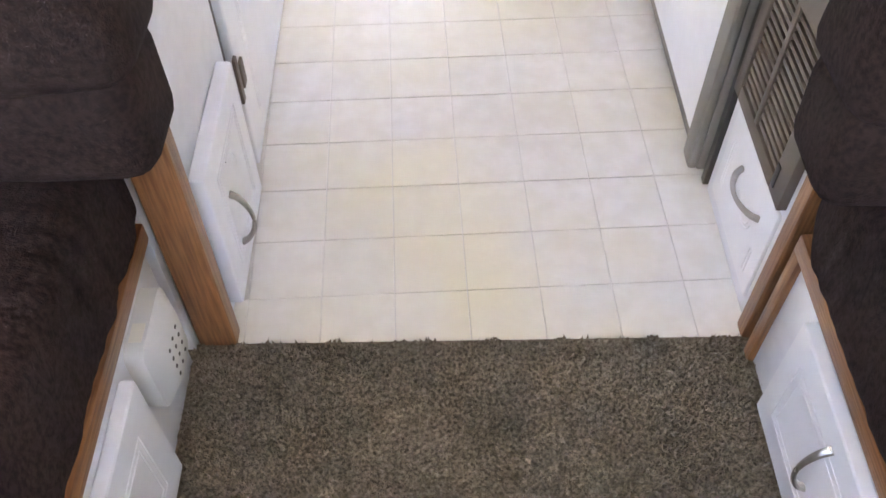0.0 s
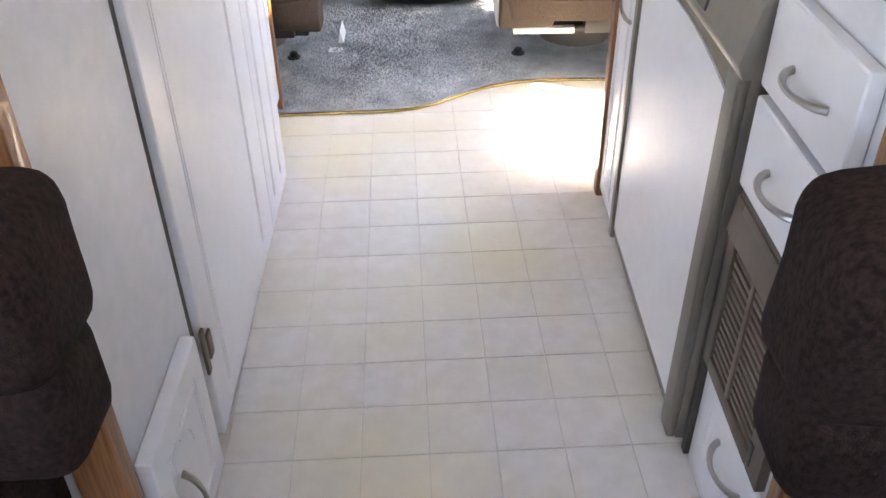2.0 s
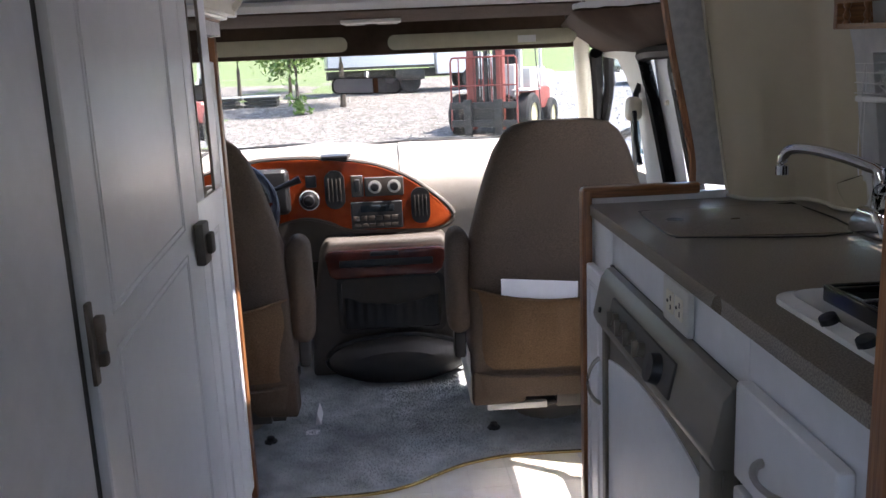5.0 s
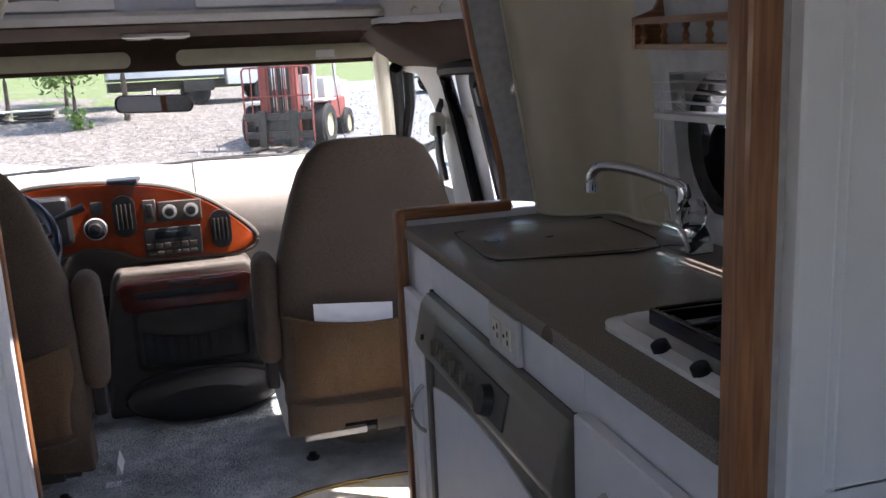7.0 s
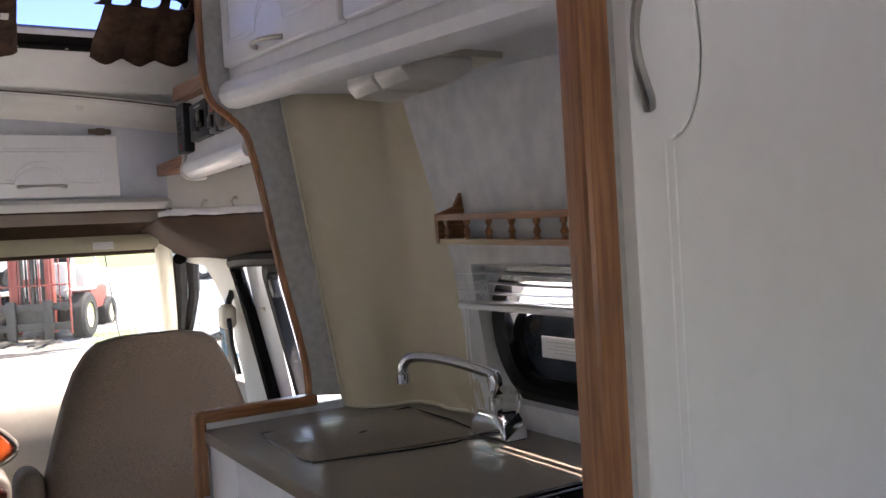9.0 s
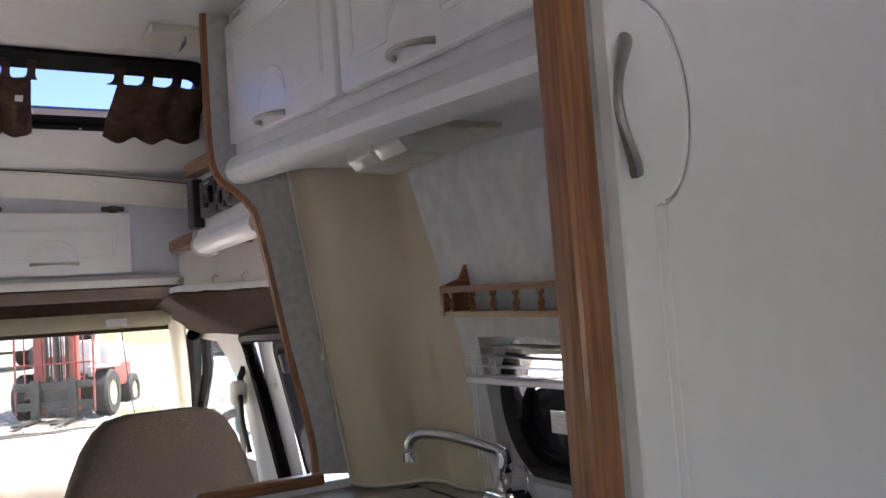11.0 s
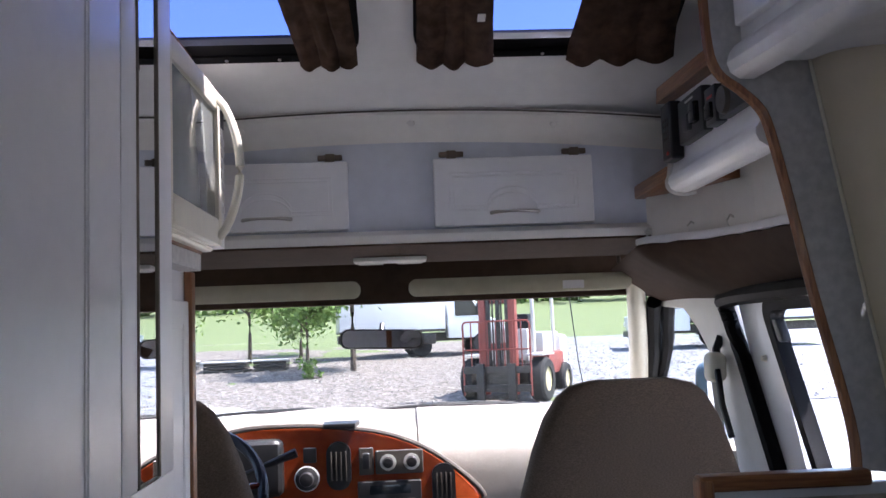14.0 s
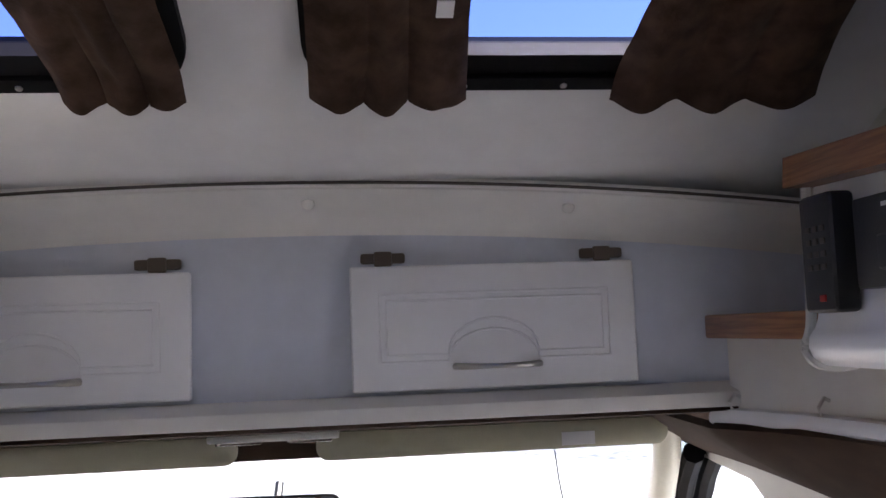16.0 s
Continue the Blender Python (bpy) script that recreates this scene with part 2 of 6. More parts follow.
def setting(name, bm, material, label, category):
    return tagged(mesh_object(name, bm, material), label, category, kind="structure")


def thing(name, place, label, category, group="", kind=""):
    ob = new(name)
    ob.empty_display_size = 0.05
    ob.matrix_basis = Matrix.Translation(place)
    return tagged(ob, label, category, group, kind)


def part(name, bm, material, parent, label=""):
    ob = mesh_object(name, bm, material)
    ob.parent = parent
    if parent.type == "EMPTY":
        ob.matrix_parent_inverse = Matrix.Translation(-parent.matrix_basis.translation)
    return tagged(ob, label)


def solo(name, bm, material, label, category, group="", kind=""):
    return tagged(mesh_object(name, bm, material), label, category, group, kind)


def rounded(bm, b, seg=2):
    if b > 0:
        bmesh.ops.bevel(bm, geom=bm.edges[:], offset=b, segments=seg, profile=0.6, affect="EDGES", clamp_overlap=True)
    return bm


def box(x0, x1, y0, y1, z0, z1, b=0.002, seg=2):
    bm = bmesh.new()
    bmesh.ops.create_cube(bm, size=1.0, matrix=Matrix.LocRotScale(((x0 + x1) / 2, (y0 + y1) / 2, (z0 + z1) / 2), None, (abs(x1 - x0), abs(y1 - y0), abs(z1 - z0))))
    return rounded(bm, b, seg)


def prism(pts, axis, a0, a1, b=0.0, seg=2):
    """A polygon in the plane across an axis (x: y,z; y: x,z; z: x,y), extruded from a0 to a1."""
    def at(p, a):
        return {"x": (a, p[0], p[1]), "y": (p[0], a, p[1]), "z": (p[0], p[1], a)}[axis]
    bm = bmesh.new()
    lo, hi = [bm.verts.new(at(p, a0)) for p in pts], [bm.verts.new(at(p, a1)) for p in pts]
    bm.faces.new(lo), bm.faces.new(hi[::-1])
    for i in range(len(pts)):
        j = (i + 1) % len(pts)
        bm.faces.new((lo[i], lo[j], hi[j], hi[i]))
    bmesh.ops.recalc_face_normals(bm, faces=bm.faces)
    return rounded(bm, b, seg)


def loft(rings, closed=True, caps=True):
    bm = bmesh.new()
    vs = [[bm.verts.new(p) for p in ring] for ring in rings]
    n = len(rings[0])
    for a, c in zip(vs, vs[1:]):
        for i in range(n if closed else n - 1):
            j = (i + 1) % n
            bm.faces.new((a[i], a[j], c[j], c[i]))
    if caps and closed:
        bm.faces.new(vs[0][::-1]), bm.faces.new(vs[-1])
    return bm


def tube(pts, r, n=8, flat=1.0, up=(0, 0, 1)):
    pts = [Vector(p) for p in pts]
    rs = r if isinstance(r, (list, tuple)) else [r] * len(pts)
    rings = []
    for i, p in enumerate(pts):
        d = (pts[min(i + 1, len(pts) - 1)] - pts[max(i - 1, 0)]).normalized()
        s = d.cross(Vector(up))
        s = d.cross(Vector((1, 0.01, 0))) if s.length < 1e-3 else s
        s.normalize()
        t = s.cross(d)
        rings.append([p + rs[i] * (math.cos(2 * math.pi * k / n) * s + flat * math.sin(2 * math.pi * k / n) * t) for k in range(n)])
    return loft(rings)


def smooth_path(pts, n=6):
    """A soft curve through the points."""
    pts = [Vector(p) for p in pts]
    out = []
    for i in range(len(pts) - 1):
        p0, p1, p2, p3 = pts[max(i - 1, 0)], pts[i], pts[i + 1], pts[min(i + 2, len(pts) - 1)]
        for k in range(n):
            t = k / n
            out.append(0.5 * ((2 * p1) + (p2 - p0) * t + (2 * p0 - 5 * p1 + 4 * p2 - p3) * t * t + (3 * p1 - p0 - 3 * p2 + p3) * t ** 3))
    return out + [pts[-1]]


def lathe(profile, place, way=(0, 0, 1), n=20):
    q = Vector(way).to_track_quat("Z", "Y").to_matrix()
    rings = [[Vector(place) + q @ Vector((r * math.cos(2 * math.pi * k / n), r * math.sin(2 * math.pi * k / n), h)) for k in range(n)] for r, h in profile]
    return loft(rings)


def sheet(f, nu, nv, thick):
    """A surface f(u, v) with a thickness."""
    pts = [[Vector(f(i / nu, j / nv)) for j in range(nv + 1)] for i in range(nu + 1)]
    bm = bmesh.new()
    top = [[bm.verts.new(p) for p in row] for row in pts]
    for i in range(nu):
        for j in range(nv):
            bm.faces.new((top[i][j], top[i + 1][j], top[i + 1][j + 1], top[i][j + 1]))
    bm.normal_update()
    low = [[bm.verts.new(v.co - v.normal * thick) for v in row] for row in top]
    for i in range(nu):
        for j in range(nv):
            bm.faces.new((low[i][j], low[i][j + 1], low[i + 1][j + 1], low[i + 1][j]))
    for i in range(nu):
        bm.faces.new((top[i][0], low[i][0], low[i + 1][0], top[i + 1][0]))
        bm.faces.new((top[i][nv], top[i + 1][nv], low[i + 1][nv], low[i][nv]))
    for j in range(nv):
        bm.faces.new((top[0][j], top[0][j + 1], low[0][j + 1], low[0][j]))
        bm.faces.new((top[nu][j], low[nu][j], low[nu][j + 1], top[nu][j + 1]))
    return bm


def rrect(w, h, r, n=5, cx=0.0, cy=0.0):
    out = []
    for sx, sy, a0 in ((1, 1, 0), (-1, 1, 90), (-1, -1, 180), (1, -1, 270)):
        for k in range(n + 1):
            a = radians(a0 + 90 * k / n)
            out.append((cx + sx * (w / 2 - r) + r * math.cos(a), cy + sy * (h / 2 - r) + r * math.sin(a)))
    return out


def cushion(x0, x1, y0, y1, z0, z1, r, puff=0.012, seg=4):
    """A padded block with soft edges and slightly swollen faces."""
    bm = bmesh.new()
    c, s = Vector(((x0 + x1) / 2, (y0 + y1) / 2, (z0 + z1) / 2)), Vector((x1 - x0, y1 - y0, z1 - z0))
    bmesh.ops.create_cube(bm, size=1.0, matrix=Matrix.LocRotScale(c, None, s))
    bmesh.ops.bevel(bm, geom=bm.edges[:], offset=r, segments=seg, profile=0.5, affect="EDGES", clamp_overlap=True)
    bmesh.ops.subdivide_edges(bm, edges=[e for e in bm.edges if e.calc_length() > 0.09], cuts=7, use_grid_fill=True)
    for v in bm.verts:
        d = [(v.co[i] - c[i]) / (s[i] / 2) for i in range(3)]
        for i in range(3):
            o = [abs(d[j]) for j in range(3) if j != i]
            v.co[i] += puff * d[i] * (1 - min(1, o[0]) ** 2) * (1 - min(1, o[1]) ** 2)
        v.co += 0.004 * noise.noise_vector(v.co * 9)
    return bm


class Face:
    """A place on a flat front: a along it, b up, c out of it."""
    def __init__(self, o, u, n):
        self.o, self.u, self.n = Vector(o), Vector(u).normalized(), Vector(n).normalized()

    def at(self, a, b, c=0.0):
        return self.o + self.u * a + Vector((0, 0, b)) + self.n * c

    def slab(self, a0, a1, b0, b1, c0, c1, b=0.004, seg=2):
        bm = bmesh.new()
        q = [self.at(a, bb, c) for c in (c0, c1) for a, bb in ((a0, b0), (a1, b0), (a1, b1), (a0, b1))]
        v = [bm.verts.new(p) for p in q]
        for f in ((0, 1, 2, 3), (4, 7, 6, 5), (0, 4, 5, 1), (1, 5, 6, 2), (2, 6, 7, 3), (3, 7, 4, 0)):
            bm.faces.new([v[i] for i in f])
        bmesh.ops.recalc_face_normals(bm, faces=bm.faces)
        return rounded(bm, b, seg)

    def line(self, ab, c, r=0.0016):
        return tube([self.at(a, b, c) for a, b in ab], r, 6, 1.0, self.n)


def bow_handle(face, a0, b0, a1, b1, parent, c=0.018, rise=0.026):
    pts, rs = [], []
    for k in range(15):
        t = k / 14
        pts.append(face.at(a0 + (a1 - a0) * t, b0 + (b1 - b0) * t, c + rise * math.sin(math.pi * t) ** 0.6))
        rs.append(0.0062 - 0.0022 * math.sin(math.pi * t))
    return part("handle", tube(pts, rs, 8, 0.8), NICKEL, parent, "curved brushed nickel handle")


def panel_door(face, a0, a1, b0, b1, parent, name="door", grooves=0.045, arch=None, handle=None, c1=0.018, label=""):
    d = part(name, face.slab(a0, a1, b0, b1, 0.0, c1, 0.005, 3), WHITE, parent, label)
    if grooves:
        for k, g in enumerate((grooves, grooves + 0.009)):
            x0, x1, y0, y1 = a0 + g, a1 - g, b0 + g, b1 - g
            loop = [(x0, y0), (x0, y1), (x1, y1), (x1, y0)]
            if arch:
                side, mid, half = arch
                arc = [(mid + half * math.cos(radians(180 - 18 * q)), half * math.sin(radians(18 * q)) * 0.75) for q in range(11)]
                if side == "bottom":
                    seg = [(x1, y0)] + [(p, y0 + (q if k else q * 0.88)) for p, q in arc[::-1]] + [(x0, y0)]
                    loop = [(x0, y0), (x0, y1), (x1, y1)] + seg
                else:
                    seg = [(x0, y0)] + [(x0 + q * (1.0 if k else 0.88), p) for p, q in arc] + [(x0, y1)]
                    loop = seg + [(x1, y1), (x1, y0)]
            part("moulding", face.line(loop + [loop[0]], c1 - 0.0001, 0.0018), WHITE, d)
    if handle:
        bow_handle(face, *handle, d, c=c1)
    return d


# ---------------------------------------------------------------- shell of the van
def holed(x0, x1, y0, y1, z0, z1, hy0, hy1, hz0, hz1):
    return join(box(x0, x1, y0, hy0, z0, z1, 0), box(x0, x1, hy1, y1, z0, z1, 0), box(x0, x1, hy0, hy1, z0, hz0, 0), box(x0, x1, hy0, hy1, hz1, z1, 0))


CZ = 1.88
setting("floor", box(-1.0, 1.06, -1.45, 4.0, -0.05, -0.002, 0), GROUT, "vinyl-covered plywood floor of the van", "floor")
# the holes in the left and rear walls are added, out of view, for light
setting("wall_left", holed(-1.03, -0.99, -1.45, 2.7, 0.0, CZ, -0.6, 0.1, 1.0, 1.35), WALLW, "white side wall of the van", "wall")
setting("wall_right_rear", box(1.03, 1.07, -1.45, 0.78, 0.0, CZ, 0), WALLW, "white side wall behind the sofa", "wall")
rear = join(box(-1.0, 1.06, -1.45, -1.41, 0.0, 1.0, 0), box(-1.0, 1.06, -1.45, -1.41, 1.4, CZ, 0), box(-1.0, -0.5, -1.45, -1.41, 1.0, 1.4, 0), box(0.6, 1.06, -1.45, -1.41, 1.0, 1.4, 0))
setting("wall_rear", rear, WALLW, "unseen white rear wall with an opening added to let light in", "wall")
setting("ceiling", box(-1.03, 1.07, -1.45, 2.195, CZ, CZ + 0.03, 0), CEIL, "off-white padded van ceiling", "ceiling")

# kitchen wall leans in towards the ceiling
def kx(z):
    return 0.985 - 0.13 * (z - 0.9)


def lean_wall(y0, y1, z0, z1):
    def f(u, v):
        z = z0 + (z1 - z0) * v
        end = y1 + (0.26 * max(0.0, z - 1.2) if y1 > 1.6 else 0.0)
        return (kx(z), end + (y0 - end) * u, z)
    return sheet(f, 2, 8, -0.03)


kw = join(lean_wall(0.78, 1.605, 0.86, 0.95), lean_wall(0.78, 1.605, 1.2, CZ), lean_wall(0.78, 1.0, 0.95, 1.2), lean_wall(1.545, 1.605, 0.95, 1.2), box(1.0, 1.03, 1.59, 1.94, 0.86, 1.60, 0))
setting("wall_kitchen", kw, PAPER_WALL, "mottled pale grey wall panel above the worktop", "wall")

# bulkheads beside the sofas
setting("bulkhead_left", join(box(-1.0, -0.336, 0.735, 0.765, 0.0, CZ, 0.001), box(-1.0, -0.29, 0.765, 1.09, 0.0, CZ, 0.001)), WALLW, "white bulkhead beside the bench", "wall")
setting("trim_left", box(-0.332, -0.274, 0.742, 0.775, 0.0, CZ, 0.006, 3), OAK, "oak edging of the bulkhead", "trim")
setting("bulkhead_right", box(0.536, 1.04, 0.750, 0.772, 0.0, CZ, 0.001), PGREY, "grey bulkhead between bench and galley", "wall")
setting("trim_right", box(0.504, 0.536, 0.742, 0.774, 0.0, CZ, 0.007, 3), OAK, "oak edging of the galley bulkhead", "trim")

# roof cap in front: a sloping ceiling with two windows
SA = math.atan(0.462)


def cap(x, s, h=0.0):
    return Vector((x, 2.19 + s * math.cos(SA) + h * math.sin(SA), CZ - s * math.sin(SA) + h * math.cos(SA)))


def cap_box(x0, x1, s0, s1, h0, h1, b=0.0, seg=2):
    bm = bmesh.new()
    v = [bm.verts.new(cap(x, s, h)) for h in (h0, h1) for x, s in ((x0, s0), (x1, s0), (x1, s1), (x0, s1))]
    for f in ((0, 1, 2, 3), (4, 7, 6, 5), (0, 4, 5, 1), (1, 5, 6, 2), (2, 6, 7, 3), (3, 7, 4, 0)):
        bm.faces.new([v[i] for i in f])
    bmesh.ops.recalc_face_normals(bm, faces=bm.faces)
    return rounded(bm, b, seg)


slope = [cap_box(-1.0, 1.05, -0.01, 0.045, 0, 0.008), cap_box(-1.0, 1.05, 0.265, 0.565, 0, 0.008)]
for x0, x1 in ((-1.0, -0.545), (-0.025, 0.128), (0.64, 1.05)):
    slope.append(cap_box(x0, x1, 0.045, 0.265, 0, 0.008))
setting("ceiling_front", join(*slope), CEIL, "sloping white front of the raised roof", "ceiling")


def roof_window(name, x0, x1):
    w = thing(name, cap((x0 + x1) / 2, 0.15), "wide black-framed window in the sloping roof front", "window", kind="structure")
    outer, inner = rrect(x1 - x0, 0.262, 0.065, 6, (x0 + x1) / 2, 0.154), rrect(x1 - x0 - 0.07, 0.158, 0.036, 6, (x0 + x1) / 2, 0.1535)
    rings = [[cap(x, s, h) for x, s in o] for o, h in ((outer, 0.01), (outer, -0.012), (inner, -0.014), (inner, 0.012))]
    part("window_frame", loft(rings, caps=False), FRAMEB, w)
    part("lower_rail", cap_box(x0 + 0.03, x1 - 0.03, 0.262, 0.282, -0.02, -0.012, 0.003), FRAMEB, w)
    for k in range(5):
        part("screw", lathe([(0.0, 0.0), (0.004, 0.0), (0.0035, 0.0015), (0.0, 0.002)], cap(x0 + 0.06 + k * (x1 - x0 - 0.12) / 4, 0.272, -0.021), (0, -math.sin(SA), -math.cos(SA)), 8), NICKEL, w)
    g = part("pane", cap_box(x0 + 0.03, x1 - 0.03, 0.06, 0.26, 0.003, 0.006), TINT, w)
    g.visible_shadow = False
    return w


roof_window("window_1", 0.108, 0.662)
roof_window("window_2", -0.57, -0.005)


def curtain(x0, x1, lean0, lean1, folds, label, tag=None, wave=0.013):
    """Tab-top curtain hung on the window frame, gathered towards one side."""
    c = thing("curtain", cap((x0 + x1) / 2, 0.1, -0.03), label, "curtain", "curtains of the roof windows")

    def f(u, v):
        x = (x0 + (x1 - x0) * u) * (1 - v) + (x0 + lean0 + (x1 + lean1 - x0 - lean0) * u) * v
        ph = u * folds * 2 * math.pi
        ph += 2.2 * noise.noise(Vector((u * 3.1, v * 0.9, x0 * 7)))
        lobe = abs(math.sin(ph / 2)) ** 0.8 * min(1.0, u / 0.16, (1 - u) / 0.12) ** 0.5 * (0.75 + 0.5 * noise.noise(Vector((u * 5, 3, x0 * 11))))
        hem = 0.010 * lobe + 0.008 * noise.noise(Vector((x * 14, 1, 0)))
        s = 0.085 + v * (0.191 + hem)
        drop = 0.03 + 0.25 * max(0.0, v - 0.8)
        p = cap(x, s, -0.026 - drop * 0.2)
        w = wave * (0.35 + 0.65 * v)
        return p + Vector((0.004 * math.sin(ph * 0.5), -math.sin(SA), -math.cos(SA) * 0.6)) * (w * (1.9 * lobe - 0.9) + 0.006 * noise.noise(Vector((u * 9, v * 5, x0))))
    part("cloth", sheet(f, max(40, folds * 16), 14, 0.003), SUEDE, c)
    n = max(3, folds)
    for k in range(n + 1):
        u = k / n
        x = x0 + (x1 - x0) * u
        w = (x1 - x0) / n * 0.33
        part("tab", sheet(lambda a, b: cap(x + (a - 0.5) * 2 * w * (0.5 + 1.1 * (b - 0.35) ** 2), 0.042 + 0.06 * b, -0.018 - 0.012 * math.sin(math.pi * b)), 6, 8, 0.003), SUEDE, c)
    if tag is not None:
        part("care_label", cap_box(tag, tag + 0.016, 0.125, 0.145, -0.050, -0.0485), PAPER, c, "small white care label")
    return c


curtain(0.115, 0.265, 0.0, 0.012, 3, "gathered brown suede tab curtain at the roof window", 0.235, 0.017)
curtain(0.445, 0.638, -0.010, 0.03, 3, "brown suede tab curtain drawn to the side of the window")
curtain(-0.155, -0.02, 0.025, 0.008, 3, "gathered brown suede tab curtain beside the centre post")
curtain(-0.56, -0.40, -0.03, 0.05, 3, "brown suede tab curtain pulled behind the microwave", -0.43)

# cove under the slope and the cupboard wall above the cab
def cove(u, v):
    x = -0.75 + 1.56 * u
    drop = 0.05 * ((x - 0.06) / 0.78) ** 2
    z = 1.676 - drop - v * 0.055 + 0.010 * math.sin(math.pi * v)
    return (x, 2.615 + 0.085 * v ** 0.7 - 0.03 * math.sin(math.pi * min(1, v * 1.4)), z)


setting("cove_trim", sheet(cove, 32, 10, -0.012), IVORY, "ivory curved cove above the front cupboards", "trim")
setting("cove_seam", tube([Vector(cove(u / 32, 0)) + Vector((0, -0.004, 0.002)) for u in range(33)], 0.0022, 6), TAUPED, "dark seam along the cove", "trim")
for k, x in enumerate((-0.30, 0.10, 0.44)):
    solo("screw_cap", lathe([(0, 0), (0.009, 0), (0.007, 0.003), (0, 0.004)], Vector(cove((x + 0.75) / 1.56, 0.55)) + Vector((0, -0.008, 0)), (0, -1, -0.4), 14), IVORY, "small ivory screw cap on the cove", "screw cap", "caps of the cove")
setting("wall_front_upper", box(-0.75, 0.80, 2.70, 2.73, 1.37, 1.70, 0), CABFACE, "pale blue-grey cupboard face above the cab", "wall")
setting("front_fascia", prism([(2.665, 1.372), (2.70, 1.372), (2.70, 1.405), (2.685, 1.405), (2.665, 1.392)], "x", -0.75, 0.70, 0.003), IVORY, "ivory fascia under the front cupboards", "trim")
for name, x0 in (("overhead_cupboard", 0.15), ("overhead_cupboard", -0.443)):
    cb = thing(name, (x0 + 0.19, 2.70, 1.41), "white overhead cupboard door with arched moulding and bow handle", "cupboard", "front overhead cupboards")
    fc = Face((x0, 2.70, 1.41), (1, 0, 0), (0, -1, 0))
    dd = panel_door(fc, 0, 0.387, 0, 0.166, cb, grooves=0.038, arch=("bottom", 0.19, 0.062), handle=(0.137, 0.03, 0.25, 0.03))
    for hx in (0.045, 0.345):
        part("hinge", join(fc.slab(hx - 0.03, hx + 0.03, 0.170, 0.184, 0.002, 0.012, 0.004), fc.slab(hx - 0.012, hx + 0.012, 0.166, 0.186, 0.008, 0.016, 0.003)), BROWNM, cb, "aged brown metal hinge")

# side of the raised roof with shelf, phone and rounded panel
setting("wall_right_upper", box(0.80, 0.83, 1.95, 2.73, 1.355, CZ, 0), IVORY, "ivory side of the raised roof", "wall")
setting("wall_left_upper", box(-0.78, -0.75, 1.95, 2.73, 1.3, CZ, 0), IVORY, "ivory side of the raised roof", "wall")
LEDGE = smooth_path([(0.640, 2.685, 1.357), (0.705, 2.59, 1.355), (0.757, 2.48, 1.351), (0.783, 2.32, 1.346), (0.79, 1.955, 1.335)], 5)
setting("side_ledge", loft([[p + Vector((a, -0.5 * a, b)) for a, b in ((-0.006, 0.004), (-0.002, 0.011), (0.05, 0.013), (0.05, -0.010), (-0.002, -0.010), (-0.006, -0.006))] for p in LEDGE]), WHITE, "narrow white ledge trim over the side door", "trim")
setting("side_wall_lower", sheet(lambda u, v: LEDGE[min(20, int(round(u * 20)))] + Vector((0.022, -0.008, 0.008 + 0.105 * v)), 20, 3, 0.01), IVORY, "ivory wall curving round above the side door", "wall")
for k, h in ((1, 0.02), (6, 0.022), (11, 0.025)):
    q = LEDGE[k] + Vector((0.008, -0.008, 0.012))
    solo("small_hook", tube([q, q + Vector((-0.006, -0.006, h * 0.5)), q + Vector((0.004, -0.002, h)), q + Vector((0.012, 0.0, h * 0.8))], 0.0025, 6), GREYP, "small grey clip on the side ledge", "hook", "clips on the ledge")
sh = thing("wall_shelf", (0.72, 2.2, 1.48), "two-tier oak shelf fixed in the roof side", "shelf")
part("board", loft([[(x, y, 1.664 + z + 0.041 * (y - 2.43)) for x, z in ((0.626, -0.034), (0.629, 0.0), (0.80, 0.0), (0.80, -0.034))] for y in (1.952, 2.431)]), OAKY, sh)
part("board", box(0.642, 0.80, 2.43, 2.727, 1.464, 1.496, 0.004), OAKY, sh)
rp = prism([(0.668, 1.636), (0.658, 1.636), (0.652, 1.49), (0.648, 1.478), (0.640, 1.468), (0.638, 1.456), (0.643, 1.444), (0.655, 1.436), (0.675, 1.434), (0.70, 1.440), (0.70, 1.636)], "y", 1.96, 2.425, 0.004)
part("rounded_panel", rp, WHITE, sh, "white panel with a rounded lower edge")
part("edge_moulding", tube(smooth_path([(0.652, 2.428, 1.63), (0.648, 2.43, 1.49), (0.640, 2.43, 1.458), (0.648, 2.428, 1.440), (0.675, 2.428, 1.434), (0.70, 2.428, 1.438)], 5), 0.006, 8), GREYP, sh, "pale grey edge moulding")
ph = thing("cordless_phone", (0.64, 2.36, 1.49), "black cordless handset in a wall cradle", "telephone")
part("handset", box(0.622, 0.650, 2.335, 2.395, 1.492, 1.613, 0.007, 3), BLACK, ph)
part("keypad", join(*[box(0.6205, 0.6225, 2.347 + 0.013 * i, 2.355 + 0.013 * i, 1.535 + 0.013 * j, 1.541 + 0.013 * j, 0.0005) for i in range(3) for j in range(4)]), DASHD, ph)
part("red_button", box(0.620, 0.623, 2.352, 2.362, 1.503, 1.510, 0.001), LEDR, ph, "small red button")
cm = thing("control_unit", (0.64, 2.25, 1.51), "square black control unit with a raised rocker", "control panel")
part("case", box(0.634, 0.655, 2.178, 2.318, 1.513, 1.600, 0.004), BLACK, cm)
part("raised_field", box(0.622, 0.636, 2.195, 2.225, 1.535, 1.575, 0.004), GLOSSB, cm)
part("rocker", box(0.624, 0.636, 2.238, 2.270, 1.528, 1.562, 0.006, 3), BLACK, cm)
part("print_bar", box(0.6332, 0.6342, 2.225, 2.27, 1.587, 1.591, 0), GREYP, cm)
